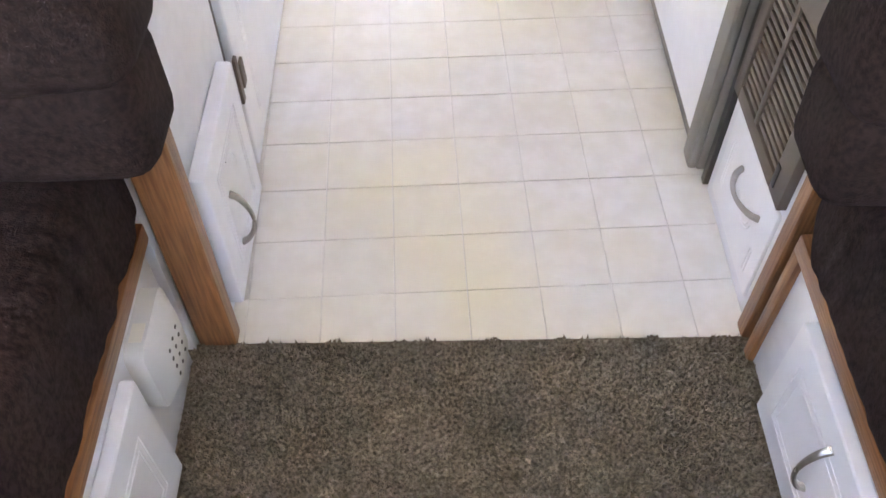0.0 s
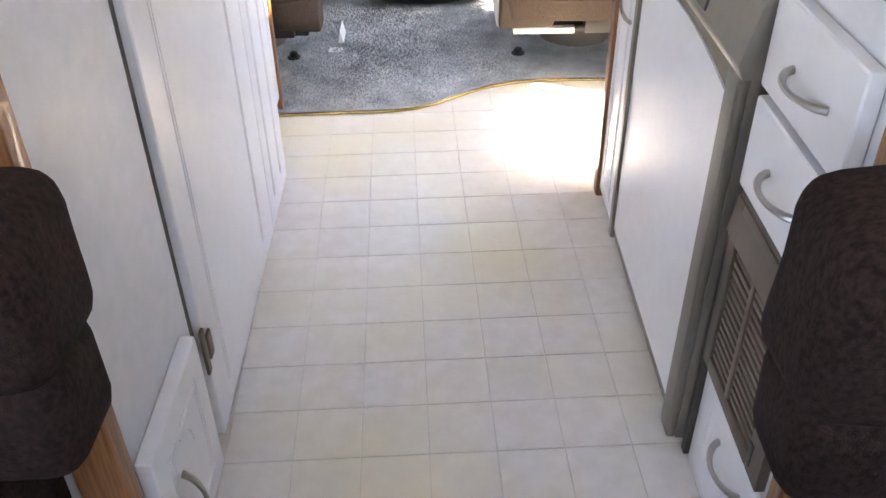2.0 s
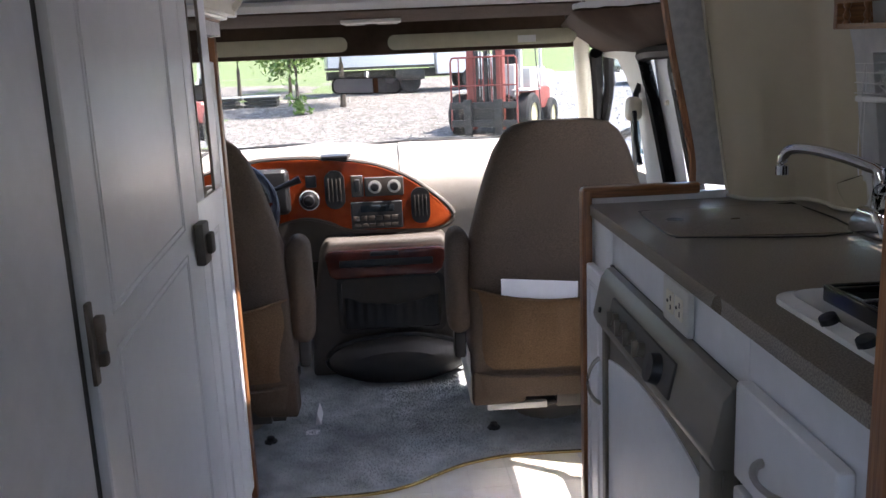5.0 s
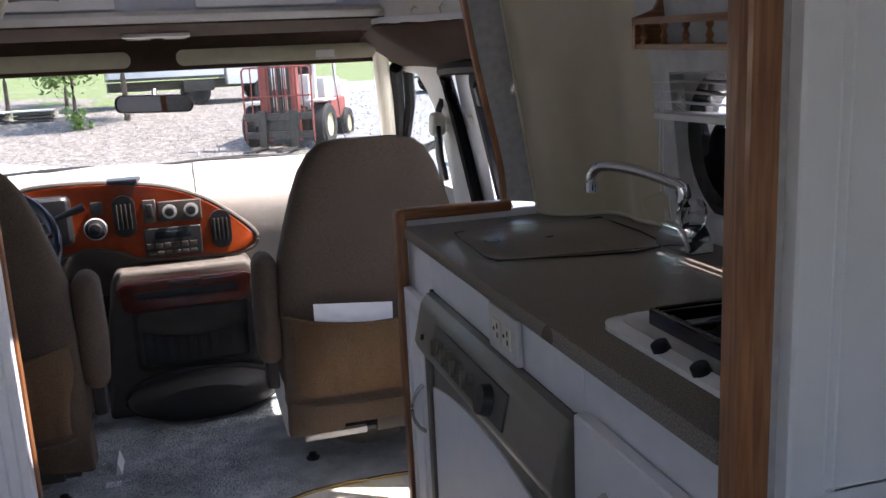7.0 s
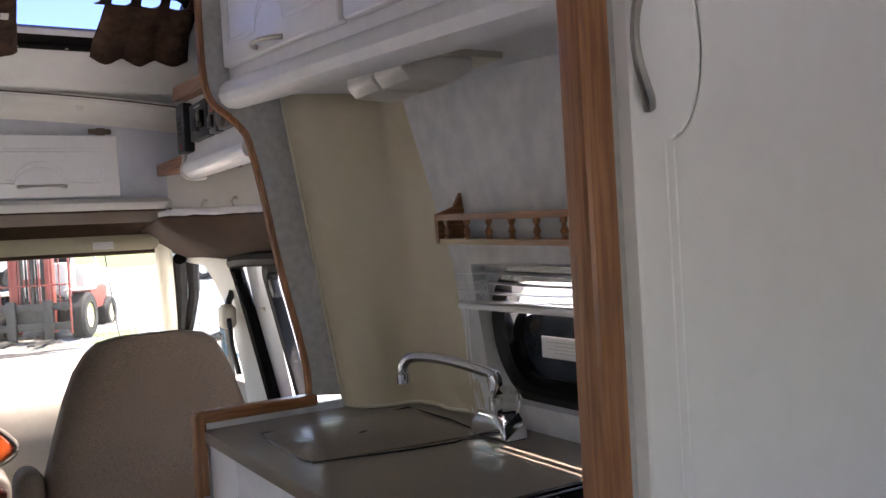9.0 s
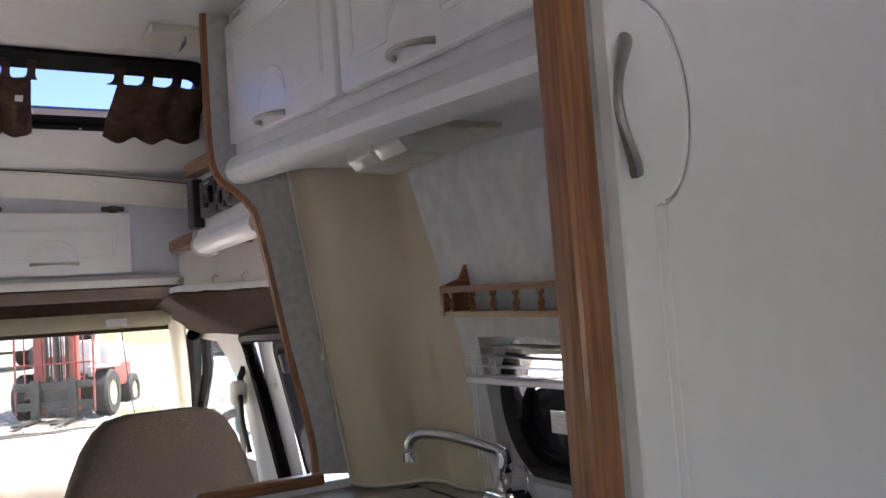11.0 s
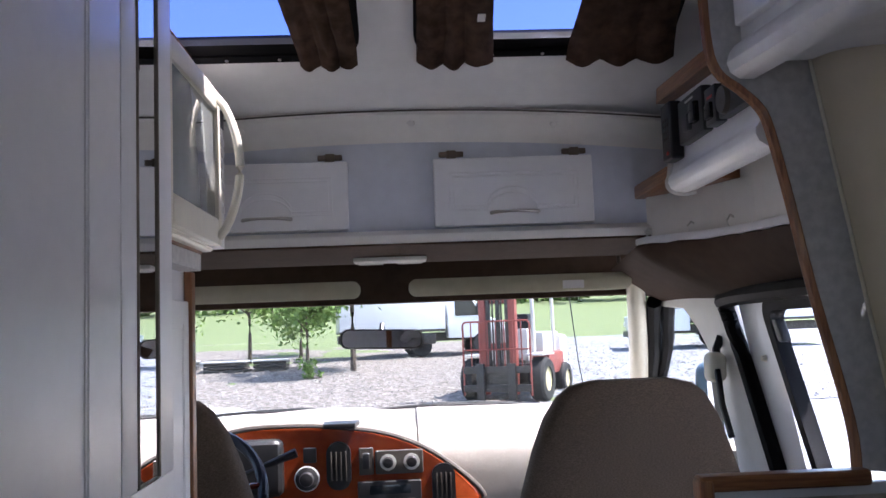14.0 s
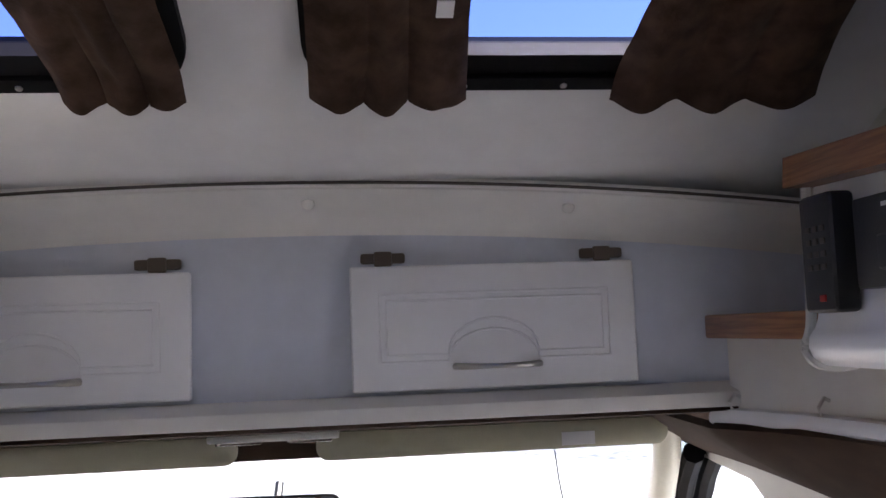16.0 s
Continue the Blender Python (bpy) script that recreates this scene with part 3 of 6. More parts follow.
sw2 = thing("switch_panel", (0.64, 2.13, 1.51), "small black switch panel with red marks", "control panel")
part("case", box(0.632, 0.655, 2.108, 2.160, 1.512, 1.582, 0.004), BLACK, sw2)
part("rocker", box(0.625, 0.634, 2.118, 2.150, 1.522, 1.552, 0.004), GLOSSB, sw2)
part("red_mark", box(0.6312, 0.6322, 2.120, 2.145, 1.560, 1.565, 0), LEDR, sw2)
di = thing("dial_panel", (0.64, 2.04, 1.52), "grey and black panel with a round dial", "control panel")
part("case", box(0.634, 0.655, 1.985, 2.100, 1.513, 1.566, 0.004), BLACK, di)
part("dial", lathe([(0, 0), (0.026, 0), (0.023, 0.008), (0, 0.010)], (0.634, 2.066, 1.540), (-1, 0, 0), 22), TAUPED, di, "round grey dial")

# ceiling fixtures
sd = thing("smoke_detector", (-0.175, 2.08, CZ), "round cream smoke alarm on the ceiling", "smoke alarm")
part("housing", lathe([(0.0, 0), (0.058, 0), (0.058, 0.016), (0.049, 0.024), (0.0, 0.026)], (-0.175, 2.08, CZ), (0, 0, -1), 32), CREAM, sd)
part("grille", lathe([(0.016, 0.025), (0.022, 0.029), (0.028, 0.029), (0.034, 0.025)], (-0.175, 2.08, CZ), (0, 0, -1), 32), IVORY, sd)
dl = thing("dome_light", (0.52, 2.05, CZ), "cream ceiling lamp with a clear ribbed cover, unlit", "lamp")
part("housing", box(0.47, 0.58, 2.0, 2.10, CZ - 0.018, CZ, 0.006), CREAM, dl)
part("lens", box(0.485, 0.545, 2.01, 2.09, CZ - 0.04, CZ - 0.016, 0.01, 3), ACRYL, dl)

# ---------------------------------------------------------------- left: wash room door, mirror, microwave cupboard
LU = Vector((-0.012, 1.0, 0)).normalized()
LN = Vector((1.0, 0.012, 0)).normalized()
LF = Face((-0.281, 0.85, 0.0), LU, LN)
cb = thing("floor_cupboard", (-0.3, 0.93, 0), "low white cupboard door with arched moulding", "cupboard")
lf0 = Face((-0.2895, 0.80, 0.0), (0, 1, 0), (1, 0, 0))
dd = panel_door(lf0, 0.0, 0.245, 0.035, 0.312, cb, grooves=0.045, c1=0.024)
part("arch_moulding", lf0.line([(0.10 + 0.045 * math.cos(radians(a)), 0.20 + 0.05 * math.sin(radians(a))) for a in range(0, 100, 12)], 0.0245, 0.0022), WHITE, dd)
bow_handle(lf0, 0.075, 0.095, 0.075, 0.205, dd, c=0.024)
wd = thing("washroom_wall", (-0.4, 1.5, 0), "white panelled washroom wall with a tall hinged door", "wall", kind="structure")
part("carcass", LF.slab(0.235, 1.162, 0.0, CZ, -0.42, -0.022, 0.001), WALLW, wd)
# shade of the gap, put in as a dark taupe strip
part("shadow_gap", LF.slab(0.238, 0.270, 0.0, CZ, -0.021, -0.012, 0), TAUPED, wd, "dark strip standing in for the shade in the door gap")
td = part("door", LF.slab(0.272, 0.905, 0.012, CZ - 0.03, -0.020, 0.002, 0.006, 3), WHITE, wd, "tall white door with routed panels")
for g in (0.0, 0.011):
    part("moulding", LF.line([(0.355 + g, 0.07), (0.355 + g, 0.86 - g), (0.785 - g, 0.89 - g), (0.785 - g, 0.07)], 0.0019, 0.0022), WHITE, td)
    part("moulding", LF.line([(0.355 + g, 1.80), (0.355 + g, 0.905 + g), (0.785 - g, 0.935 + g), (0.785 - g, 1.80)], 0.0019, 0.0022), WHITE, td)
part("latch", join(LF.slab(0.842, 0.895, 0.855, 0.935, 0.003, 0.022, 0.004), LF.slab(0.853, 0.885, 0.875, 0.915, 0.022, 0.034, 0.005)), TAUPED, td, "dark brown door latch")
hg = part("hinge", join(LF.slab(0.256, 0.272, 0.84, 0.945, 0.0, 0.006, 0.002), LF.slab(0.272, 0.30, 0.865, 0.915, 0.003, 0.009, 0.003), LF.slab(0.268, 0.285, 0.90, 0.925, 0.004, 0.016, 0.004), LF.slab(0.268, 0.285, 0.86, 0.878, 0.004, 0.016, 0.004)), BROWNM, wd, "aged brown metal hinge")
part("hinge", join(LF.slab(0.256, 0.272, 0.17, 0.26, 0.0, 0.006, 0.002), LF.slab(0.272, 0.295, 0.19, 0.24, 0.003, 0.009, 0.003)), BROWNM, wd, "aged brown metal hinge")
md = part("mirror_door", join(LF.slab(0.908, 1.16, 0.012, 0.965, -0.020, 0.002, 0.005), LF.slab(0.908, 0.975, 0.965, CZ - 0.03, -0.020, 0.002, 0.004), LF.slab(1.082, 1.16, 0.965, CZ - 0.03, -0.020, 0.002, 0.004),
          LF.slab(0.975, 1.082, 1.79, CZ - 0.03, -0.020, 0.002, 0.004)), WHITE, wd, "narrow white door with a tall mirror")
part("mirror", LF.slab(0.975, 1.078, 0.965, 1.79, -0.006, 0.0005, 0), MIRROR, md, "tall narrow mirror")
part("mirror_bead", LF.line([(0.978, 0.968), (0.978, 1.787), (1.079, 1.787), (1.079, 0.968), (0.978, 0.968)], 0.001, 0.003), TAUPE, md, "grey bead round the mirror")
for g in (0.0, 0.011):
    part("moulding", LF.line([(0.965 + g, 0.07), (0.965 + g, 0.885 - g), (1.08 - g, 0.893 - g), (1.08 - g, 0.07)], 0.0019, 0.0022), WHITE, md)

mc = thing("microwave_cupboard", (-0.6, 2.23, 0), "tall white cupboard carrying the microwave", "cupboard")
part("body", box(-0.97, -0.372, 2.018, 2.41, 0.0, 1.30, 0.003), WALLW, mc)
mf = Face((-0.372, 2.02, 0.0), (0, 1, 0), (1, 0, 0))
panel_door(mf, 0.012, 0.36, 0.05, 1.24, mc, grooves=0.045, c1=0.012)
part("edge_post", box(-0.372, -0.355, 2.385, 2.415, 0.0, 1.30, 0.004), OAK, mc, "oak corner post")
part("foot_post", box(-0.40, -0.375, 2.415, 2.50, 0.0, 0.30, 0.006), OAK, mc, "short oak end trim at the floor")
part("shelf", box(-0.97, -0.345, 2.018, 2.425, 1.303, 1.338, 0.003), PGREY, mc, "grey-edged shelf board")
part("shelf_edge", box(-0.90, -0.343, 2.019, 2.424, 1.338, 1.344, 0.001), OAKY, mc, "thin oak edge")
mw = thing("microwave", (-0.55, 2.4, 1.345), "cream microwave oven with a bowed handle", "microwave")
part("body", box(-0.72, -0.33, 2.02, 2.475, 1.346, 1.68, 0.01, 3), CREAM, mw)
mwf = Face((-0.33, 2.0, 1.346), (0, 1, 0), (1, 0, 0))
md2 = part("door", mwf.slab(0.022, 0.42, 0.006, 0.328, 0.0, 0.012, 0.005), CREAM, mw)
for a0, a1, b0, b1 in ((0.022, 0.05, 0.006, 0.328), (0.05, 0.392, 0.006, 0.06), (0.05, 0.392, 0.285, 0.328), (0.392, 0.42, 0.006, 0.328)):
    part("door_rail", mwf.slab(a0, a1, b0, b1, 0.011, 0.03, 0.006), CREAM, md2)
part("window", mwf.slab(0.048, 0.392, 0.058, 0.287, 0.012, 0.022, 0.001), MWGLASS, md2, "grey reflective oven window")
part("control_panel", mwf.slab(0.422, 0.474, 0.006, 0.328, 0.0, 0.024, 0.005), IVORY, mw)
part("keypad", join(*[mwf.slab(0.428 + 0.015 * i, 0.439 + 0.015 * i, 0.08 + 0.024 * j, 0.096 + 0.024 * j, 0.024, 0.026, 0.001) for i in range(3) for j in range(7)]), GREYP, mw)
part("display", mwf.slab(0.428, 0.470, 0.262, 0.30, 0.023, 0.0255, 0.001), BLACK, mw, "dark display")
hp = [mwf.at(0.385, 0.02 + 0.29 * k / 16, 0.03 + 0.045 * math.sin(math.pi * k / 16) ** 0.7) for k in range(17)]
part("handle", tube(hp, 0.009, 10), CREAM, md2, "bowed cream handle")

# ---------------------------------------------------------------- right: galley
GF = Face((0.515, 0.80, 0.0), (0, 1, 0), (-1, 0, 0))
dr = thing("drawer_unit", (0.75, 0.93, 0), "white kitchen drawer unit with bow handles", "drawer unit")
part("body", join(box(0.517, 1.0, 0.774, 1.06, 0.54, 0.876, 0.001), box(0.517, 1.0, 0.774, 1.06, 0.0, 0.235, 0.001), box(0.517, 1.0, 0.774, 0.80, 0.235, 0.54, 0)), WALLW, dr)
for b0, b1, ha in ((0.698, 0.822, 0.755), (0.558, 0.686, 0.622)):
    d = part("drawer", GF.slab(0.005, 0.248, b0, b1, -0.001, 0.02, 0.006, 3), WHITE, dr)
    bow_handle(GF, 0.062, ha, 0.165, ha, d, c=0.02)
d = part("drawer", GF.slab(0.0, 0.235, 0.03, 0.222, -0.012, 0.003, 0.006, 3), WHITE, dr)
bow_handle(GF, 0.045, 0.165, 0.15, 0.165, d, c=0.003)
for g in (0.0, 0.008):
    part("moulding", GF.line([(0.20 + g, 0.07), (0.20 + g, 0.17)], 0.0028), WHITE, d)
    part("moulding", GF.line([(0.03 + g, 0.06), (0.03 + g, 0.11)], 0.0028), WHITE, d)
    part("moulding", GF.line([(0.10 + (0.035 - g) * math.cos(radians(a)), 0.13 - (0.035 - g) * math.sin(radians(a)) * 0.8) for a in range(0, 181, 20)], 0.0028), WHITE, d)
fv = thing("furnace_grille", (0.52, 0.93, 0.2), "brown slatted metal furnace grille in the cabinet front", "vent")
# the darkness behind the slats is a black block, shade put into its colour
part("backing", box(0.525, 0.56, 0.802, 1.055, 0.24, 0.535, 0), BLACK, fv, "black block standing in for the shade behind the slats")
part("frame", join(GF.slab(0.0, 0.045, 0.236, 0.535, -0.01, 0.012, 0.003), GF.slab(0.232, 0.258, 0.236, 0.535, -0.01, 0.012, 0.003), GF.slab(0.045, 0.232, 0.236, 0.262, -0.01, 0.012, 0.003),
                     GF.slab(0.045, 0.232, 0.475, 0.535, -0.01, 0.012, 0.003), GF.slab(0.143, 0.155, 0.26, 0.475, -0.01, 0.012, 0.002)), BROWNM, fv)
for k in range(15):
    zz = 0.266 + 0.0142 * k
    part("slat", join(GF.slab(0.05, 0.143, zz, zz + 0.008, -0.008, 0.009, 0.001), GF.slab(0.155, 0.228, zz, zz + 0.008, -0.008, 0.009, 0.001)), BROWNM, fv)
part("top_hood", prism([(0.495, 0.478), (0.502, 0.478), (0.516, 0.53), (0.516, 0.545), (0.508, 0.545)], "y", 0.80, 1.058, 0.002), BROWNM, fv)
part("latch_slot", GF.slab(0.03, 0.042, 0.25, 0.29, 0.0115, 0.0135, 0.001), BLACK, fv, "dark latch slot")

fr = thing("refrigerator", (0.75, 1.4, 0), "small white refrigerator with a taupe frame and control strip", "refrigerator")
# recess round the refrigerator: its shade is put into the dark block colour
part("cabinet", box(0.53, 1.0, 1.064, 1.735, 0.0, 0.81, 0.002), TAUPED, fr, "set-back cabinet block, dark taupe for the shade of the recess")
part("side_bar", GF.slab(0.268, 0.285, 0.0, 0.805, -0.012, 0.004, 0.002), TAUPED, fr)
part("side_bar", GF.slab(0.92, 0.935, 0.0, 0.805, -0.012, 0.004, 0.002), TAUPED, fr)
# door: flat at the edges, bowed white panel between taupe bars
dz0, dz1 = 0.018, 0.688
part("door", join(GF.slab(0.288, 0.915, dz0, dz1, -0.012, 0.016, 0.004), GF.slab(0.288, 0.336, dz0, dz1, 0.014, 0.032, 0.010, 3), GF.slab(0.888, 0.915, dz0, dz1, 0.014, 0.026, 0.008, 3)), TAUPE, fr, "taupe door frame")
arch = [(0.338, dz0 + 0.03)] + [(0.338 + 0.548 * k / 16, dz1 - 0.075 + 0.045 * math.sin(math.pi * (0.12 + 0.80 * k / 16))) for k in range(17)] + [(0.886, dz0 + 0.03)]
part("door_panel", loft([[GF.at(a, b, c) for a, b in arch] for c in (0.014, 0.0195)]), WHITE, fr, "white door panel with an arched top")
cp = prism([(0.515, 0.692), (0.480, 0.692), (0.472, 0.712), (0.488, 0.785), (0.500, 0.803), (0.515, 0.805)], "y", 1.068, 1.722, 0.006)
ctl = part("control_strip", cp, TAUPE, fr, "taupe sloping control strip")
part("recess", prism([(0.486, 0.715), (0.470, 0.722), (0.482, 0.776), (0.492, 0.776)], "y", 1.235, 1.60, 0.003), TAUPED, ctl, "darker recessed control field")
for k, y in enumerate((1.545, 1.49, 1.435, 1.38)):
    part("knob" if k else "switch", join(lathe([(0, 0), (0.013, 0), (0.011, 0.014), (0, 0.015)], (0.480, y, 0.748), (-1, 0, 0.25), 14), box(0.458, 0.468, y - 0.003, y + 0.003, 0.738, 0.766, 0.001)), TAUPE, ctl)
part("knob", lathe([(0, 0), (0.026, 0), (0.022, 0.02), (0, 0.022)], (0.480, 1.30, 0.745), (-1, 0, 0.25), 20), BLACK, ctl, "large black thermostat knob")
part("lock", lathe([(0, 0), (0.006, 0), (0.005, 0.004), (0, 0.004)], (0.474, 1.66, 0.735), (-1, 0, 0.2), 10), BLACK, ctl)

na = thing("narrow_cupboard", (0.75, 1.83, 0), "narrow white cupboard at the end of the galley", "cupboard")
part("body", join(box(0.517, 1.0, 1.738, 1.905, 0.0, 0.876, 0.001), box(0.517, 0.54, 1.062, 1.738, 0.802, 0.876, 0.001)), WALLW, na)
panel_door(GF, 0.945, 1.092, 0.03, 0.775, na, grooves=0.03, handle=(0.965, 0.50, 0.965, 0.60))
pl = thing("power_outlet", (0.513, 1.32, 0.84), "grey double power outlet with a plate, set sideways", "outlet")
part("plate", GF.slab(0.452, 0.570, 0.806, 0.8755, 0.0, 0.010, 0.003), GREYP, pl)
for a in (0.490, 0.532):
    o = part("socket", GF.slab(a - 0.016, a + 0.016, 0.824, 0.858, 0.009, 0.012, 0.006, 3), CREAM, pl)
    part("slots", join(GF.slab(a - 0.008, a - 0.004, 0.844, 0.852, 0.011, 0.0125, 0), GF.slab(a - 0.008, a - 0.004, 0.830, 0.838, 0.011, 0.0125, 0), lathe([(0, 0), (0.003, 0), (0.003, 0.001), (0, 0.001)], GF.at(a + 0.008, 0.841, 0.0118), (-1, 0, 0), 8)), BLACK, o)

ZC = 0.90
wt = thing("worktop", (0.75, 1.35, 0.86), "speckled brown laminate worktop", "worktop")
part("top", box(0.507, 0.985, 0.776, 1.905, 0.876, ZC, 0.003), COUNTER, wt)
lid = [(0.575, 1.73), (0.565, 1.56), (0.572, 1.52), (0.60, 1.505), (0.86, 1.475), (0.90, 1.76), (0.86, 1.78), (0.61, 1.78), (0.582, 1.77)]
part("sink_lid", prism(lid, "z", ZC + 0.0005, ZC + 0.003, 0.001), COUNTER, wt, "flush laminate lid over the sink")
part("lid_joint", tube([(p.x, p.y, ZC + 0.0008) for p in smooth_path([(a, b, 0) for a, b in lid + lid[:1]], 4)], 0.0022, 6), BLACK, wt, "dark joint round the lid")
part("finger_hole", lathe([(0.0, 0.0), (0.016, 0.0), (0.016, 0.0006), (0.0, 0.0006)], (0.618, 1.665, ZC + 0.003), (0, 0, 1), 24), BLACK, wt, "dark finger hole")
part("upstand", box(0.955, 0.967, 0.80, 1.62, ZC, ZC + 0.006, 0.002), GREYP, wt)

# end panel with its oak lip and the curved partition above
lip = thing("galley_end_panel", (0.62, 1.92, 0), "white galley end panel edged in oak", "partition", kind="structure")
part("panel", box(0.512, 1.0, 1.908, 1.928, 0.0, 0.915, 0.001), WALLW, lip)
part("post", box(0.490, 0.513, 1.895, 1.932, 0.0, 0.932, 0.008, 3), OAK, lip, "oak edge post")
part("lip", box(0.492, 0.75, 1.897, 1.930, 0.912, 0.936, 0.008, 3), OAKX, lip, "oak lip along the worktop end")
PO = [(0.745, 0.932), (0.740, 1.01), (0.697, 1.211), (0.674, 1.340), (0.650, 1.457), (0.635, 1.492), (0.606, 1.521), (0.573, 1.550), (0.561, 1.607), (0.560, 1.747), (0.561, CZ)]
po = [(p.x, p.z) for p in smooth_path([(x, 0, z) for x, z in PO], 4)]
pt = thing("partition", (0.8, 1.93, 0.93), "grey partition with a curved oak edge", "partition", kind="structure")
part("board", prism(po + [(1.0, CZ), (1.0, 0.90)], "y", 1.916, 1.938), PGREY, pt)
part("edging", tube([(x - 0.002, 1.927, z) for x, z in po], 0.0105, 8, up=(0, 1, 0)), OAK, pt, "oak edge moulding")


# beige moulding that runs from the worktop up to the cupboard
P_FOOT = smooth_path([(0.815, 1.914, 0), (0.829, 1.858, 0), (0.88, 1.828, 0), (0.938, 1.816, 0), (0.955, 1.755, 0), (0.948, 1.69, 0), (0.987, 1.60, 0)], 6)
P_PLAIN = smooth_path([(0.815, 1.914, 0), (0.826, 1.862, 0), (0.862, 1.828, 0), (0.905, 1.79, 0), (0.936, 1.745, 0), (0.953, 1.69, 0), (0.987, 1.60, 0)], 6)
P_TOP = smooth_path([(0.711, 1.914, 0), (0.720, 1.868, 0), (0.742, 1.842, 0), (0.815, 1.815, 0), (0.885, 1.787, 0), (0.895, 1.745, 0), (0.896, 1.70, 0)], 6)


def arch_sheet(u, v):
    i = min(len(P_TOP) - 1, int(round(u * (len(P_TOP) - 1))))
    p = P_PLAIN[i].lerp(P_TOP[i], v) + (P_FOOT[i] - P_PLAIN[i]) * max(0.0, 1 - v / 0.58)
    return (p.x, p.y, ZC + 0.002 + (1.572 - ZC) * v)


solo("pillar_moulding", sheet(arch_sheet, 36, 32, 0.004), BEIGE, "glossy beige moulded pillar cover beside the window", "pillar cover")

solo("moulding_bead", join(tube([Vector(arch_sheet(1, k / 24)) + Vector((-0.003, -0.002, 0)) for k in range(25)], 0.0035, 6), tube([Vector(arch_sheet(0, k / 24)) + Vector((-0.002, -0.003, 0)) for k in range(25)], 0.003, 6)), CREAM, "thin cream beading along the pillar cover", "beading")
solo("base_bead", tube([Vector(arch_sheet(k / 36, 0)) + Vector((-0.003, -0.003, 0.002)) for k in range(37)], 0.004, 6), CREAM, "cream sealing bead on the worktop", "beading")

# upper kitchen cupboards; they hang a little lower towards the rear
TILT = 0.068


def tz(y):
    return TILT * (y - 1.9)


uc = thing("wall_cupboard", (0.75, 1.4, 1.55), "white overhead kitchen cupboard with two arched doors", "cupboard")
prof = [(0.62, 0.30), (0.607, 0.30), (0.607, 0.010), (0.596, 0.006), (0.586, -0.006), (0.581, -0.022), (0.586, -0.037), (0.600, -0.047), (0.622, -0.048), (0.626, -0.02), (0.97, -0.02), (0.97, 0.30)]
part("carcass", loft([[(x, y, 1.578 + tz(y) + z) for x, z in prof] for y in (0.80, 1.2, 1.6, 1.914)]), WALLW, uc)
for y0, y1, hy0, hy1 in ((1.365, 1.895, 1.575, 1.70), (0.83, 1.345, 1.07, 1.175)):
    f2 = Face((0.607, y0, 1.59 + tz((y0 + y1) / 2)), (0, 1, TILT), (-1, 0, 0))
    w = y1 - y0
    door = panel_door(f2, 0, w, 0.0, 0.24, uc, grooves=0.04, arch=("bottom", (hy0 + hy1) / 2 - y0, 0.07), handle=(hy0 - y0, 0.012, hy1 - y0, 0.012))
    part("hinge", f2.slab(w * 0.82, w * 0.92, 0.242, 0.252, 0.002, 0.014, 0.003), NICKEL, uc, "aged metal hinge")
ul = thing("cupboard_lamp", (0.68, 1.42, 1.51), "cream double reading lamp with whitish covers, unlit", "lamp")
part("base", box(0.630, 0.79, 1.235, 1.415, 1.503, 1.522, 0.004), CREAM, ul)
for y0 in (1.315, 1.405):
    part("lens", prism([(0.622, 1.505), (0.622, 1.482), (0.634, 1.467), (0.70, 1.464), (0.74, 1.485), (0.74, 1.505)], "y", y0 - 0.075, y0 + 0.008, 0.006), FROST, ul, "whitish faceted lamp cover")
part("switch", box(0.624, 0.632, 1.322, 1.331, 1.487, 1.5, 0.002), GREYP, ul)

# spindle shelf on the kitchen wall
sp = thing("spindle_shelf", (0.9, 1.36, 1.24), "small oak gallery shelf with turned spindles", "shelf")
sy0, sy1 = 1.165, 1.548


def sz(y):
    return 1.2375 + 0.03 * (y - 1.548)


part("bottom", loft([[(x, y, sz(y) + z) for x, z in ((0.848, 0), (0.97, 0), (0.97, 0.009), (0.848, 0.009))] for y in (sy0, sy1)]), OAKY, sp)
part("rail", loft([[(x, y, sz(y) + z) for x, z in ((0.846, 0.042), (0.858, 0.042), (0.858, 0.053), (0.846, 0.053))] for y in (sy0, sy1)]), OAKY, sp)
part("end", prism([(0.846, 1.238), (0.936, 1.238), (0.926, 1.366), (0.910, 1.364), (0.900, 1.330), (0.885, 1.304), (0.846, 1.291)], "y", 1.537, 1.549, 0.002), OAKX, sp)
part("end", prism([(0.846, 1.228), (0.936, 1.228), (0.928, 1.335), (0.912, 1.332), (0.902, 1.306), (0.885, 1.289), (0.846, 1.281)], "y", sy0, sy0 + 0.012, 0.002), OAKX, sp)
for k in range(6):
    y = 1.515 - k * 0.064
    part("spindle", lathe([(0.0, 0), (0.006, 0), (0.006, 0.004), (0.0035, 0.007), (0.0065, 0.014), (0.0035, 0.021), (0.003, 0.024), (0.006, 0.029), (0.006, 0.034), (0.0, 0.034)], (0.852, y, sz(y) + 0.008), (0, 0, 1), 12), OAK, sp)

# kitchen window, blind
kwn = thing("kitchen_window", (0.965, 1.28, 0.95), "dark rounded awning window with a glossy black frame", "window", kind="structure")
outer, inner = rrect(0.56, 0.275, 0.134, 9, 1.26, 1.065), rrect(0.46, 0.19, 0.075, 9, 1.26, 1.07)


def kring(o, off):
    return [(kx(z) - off, y, z) for y, z in o]


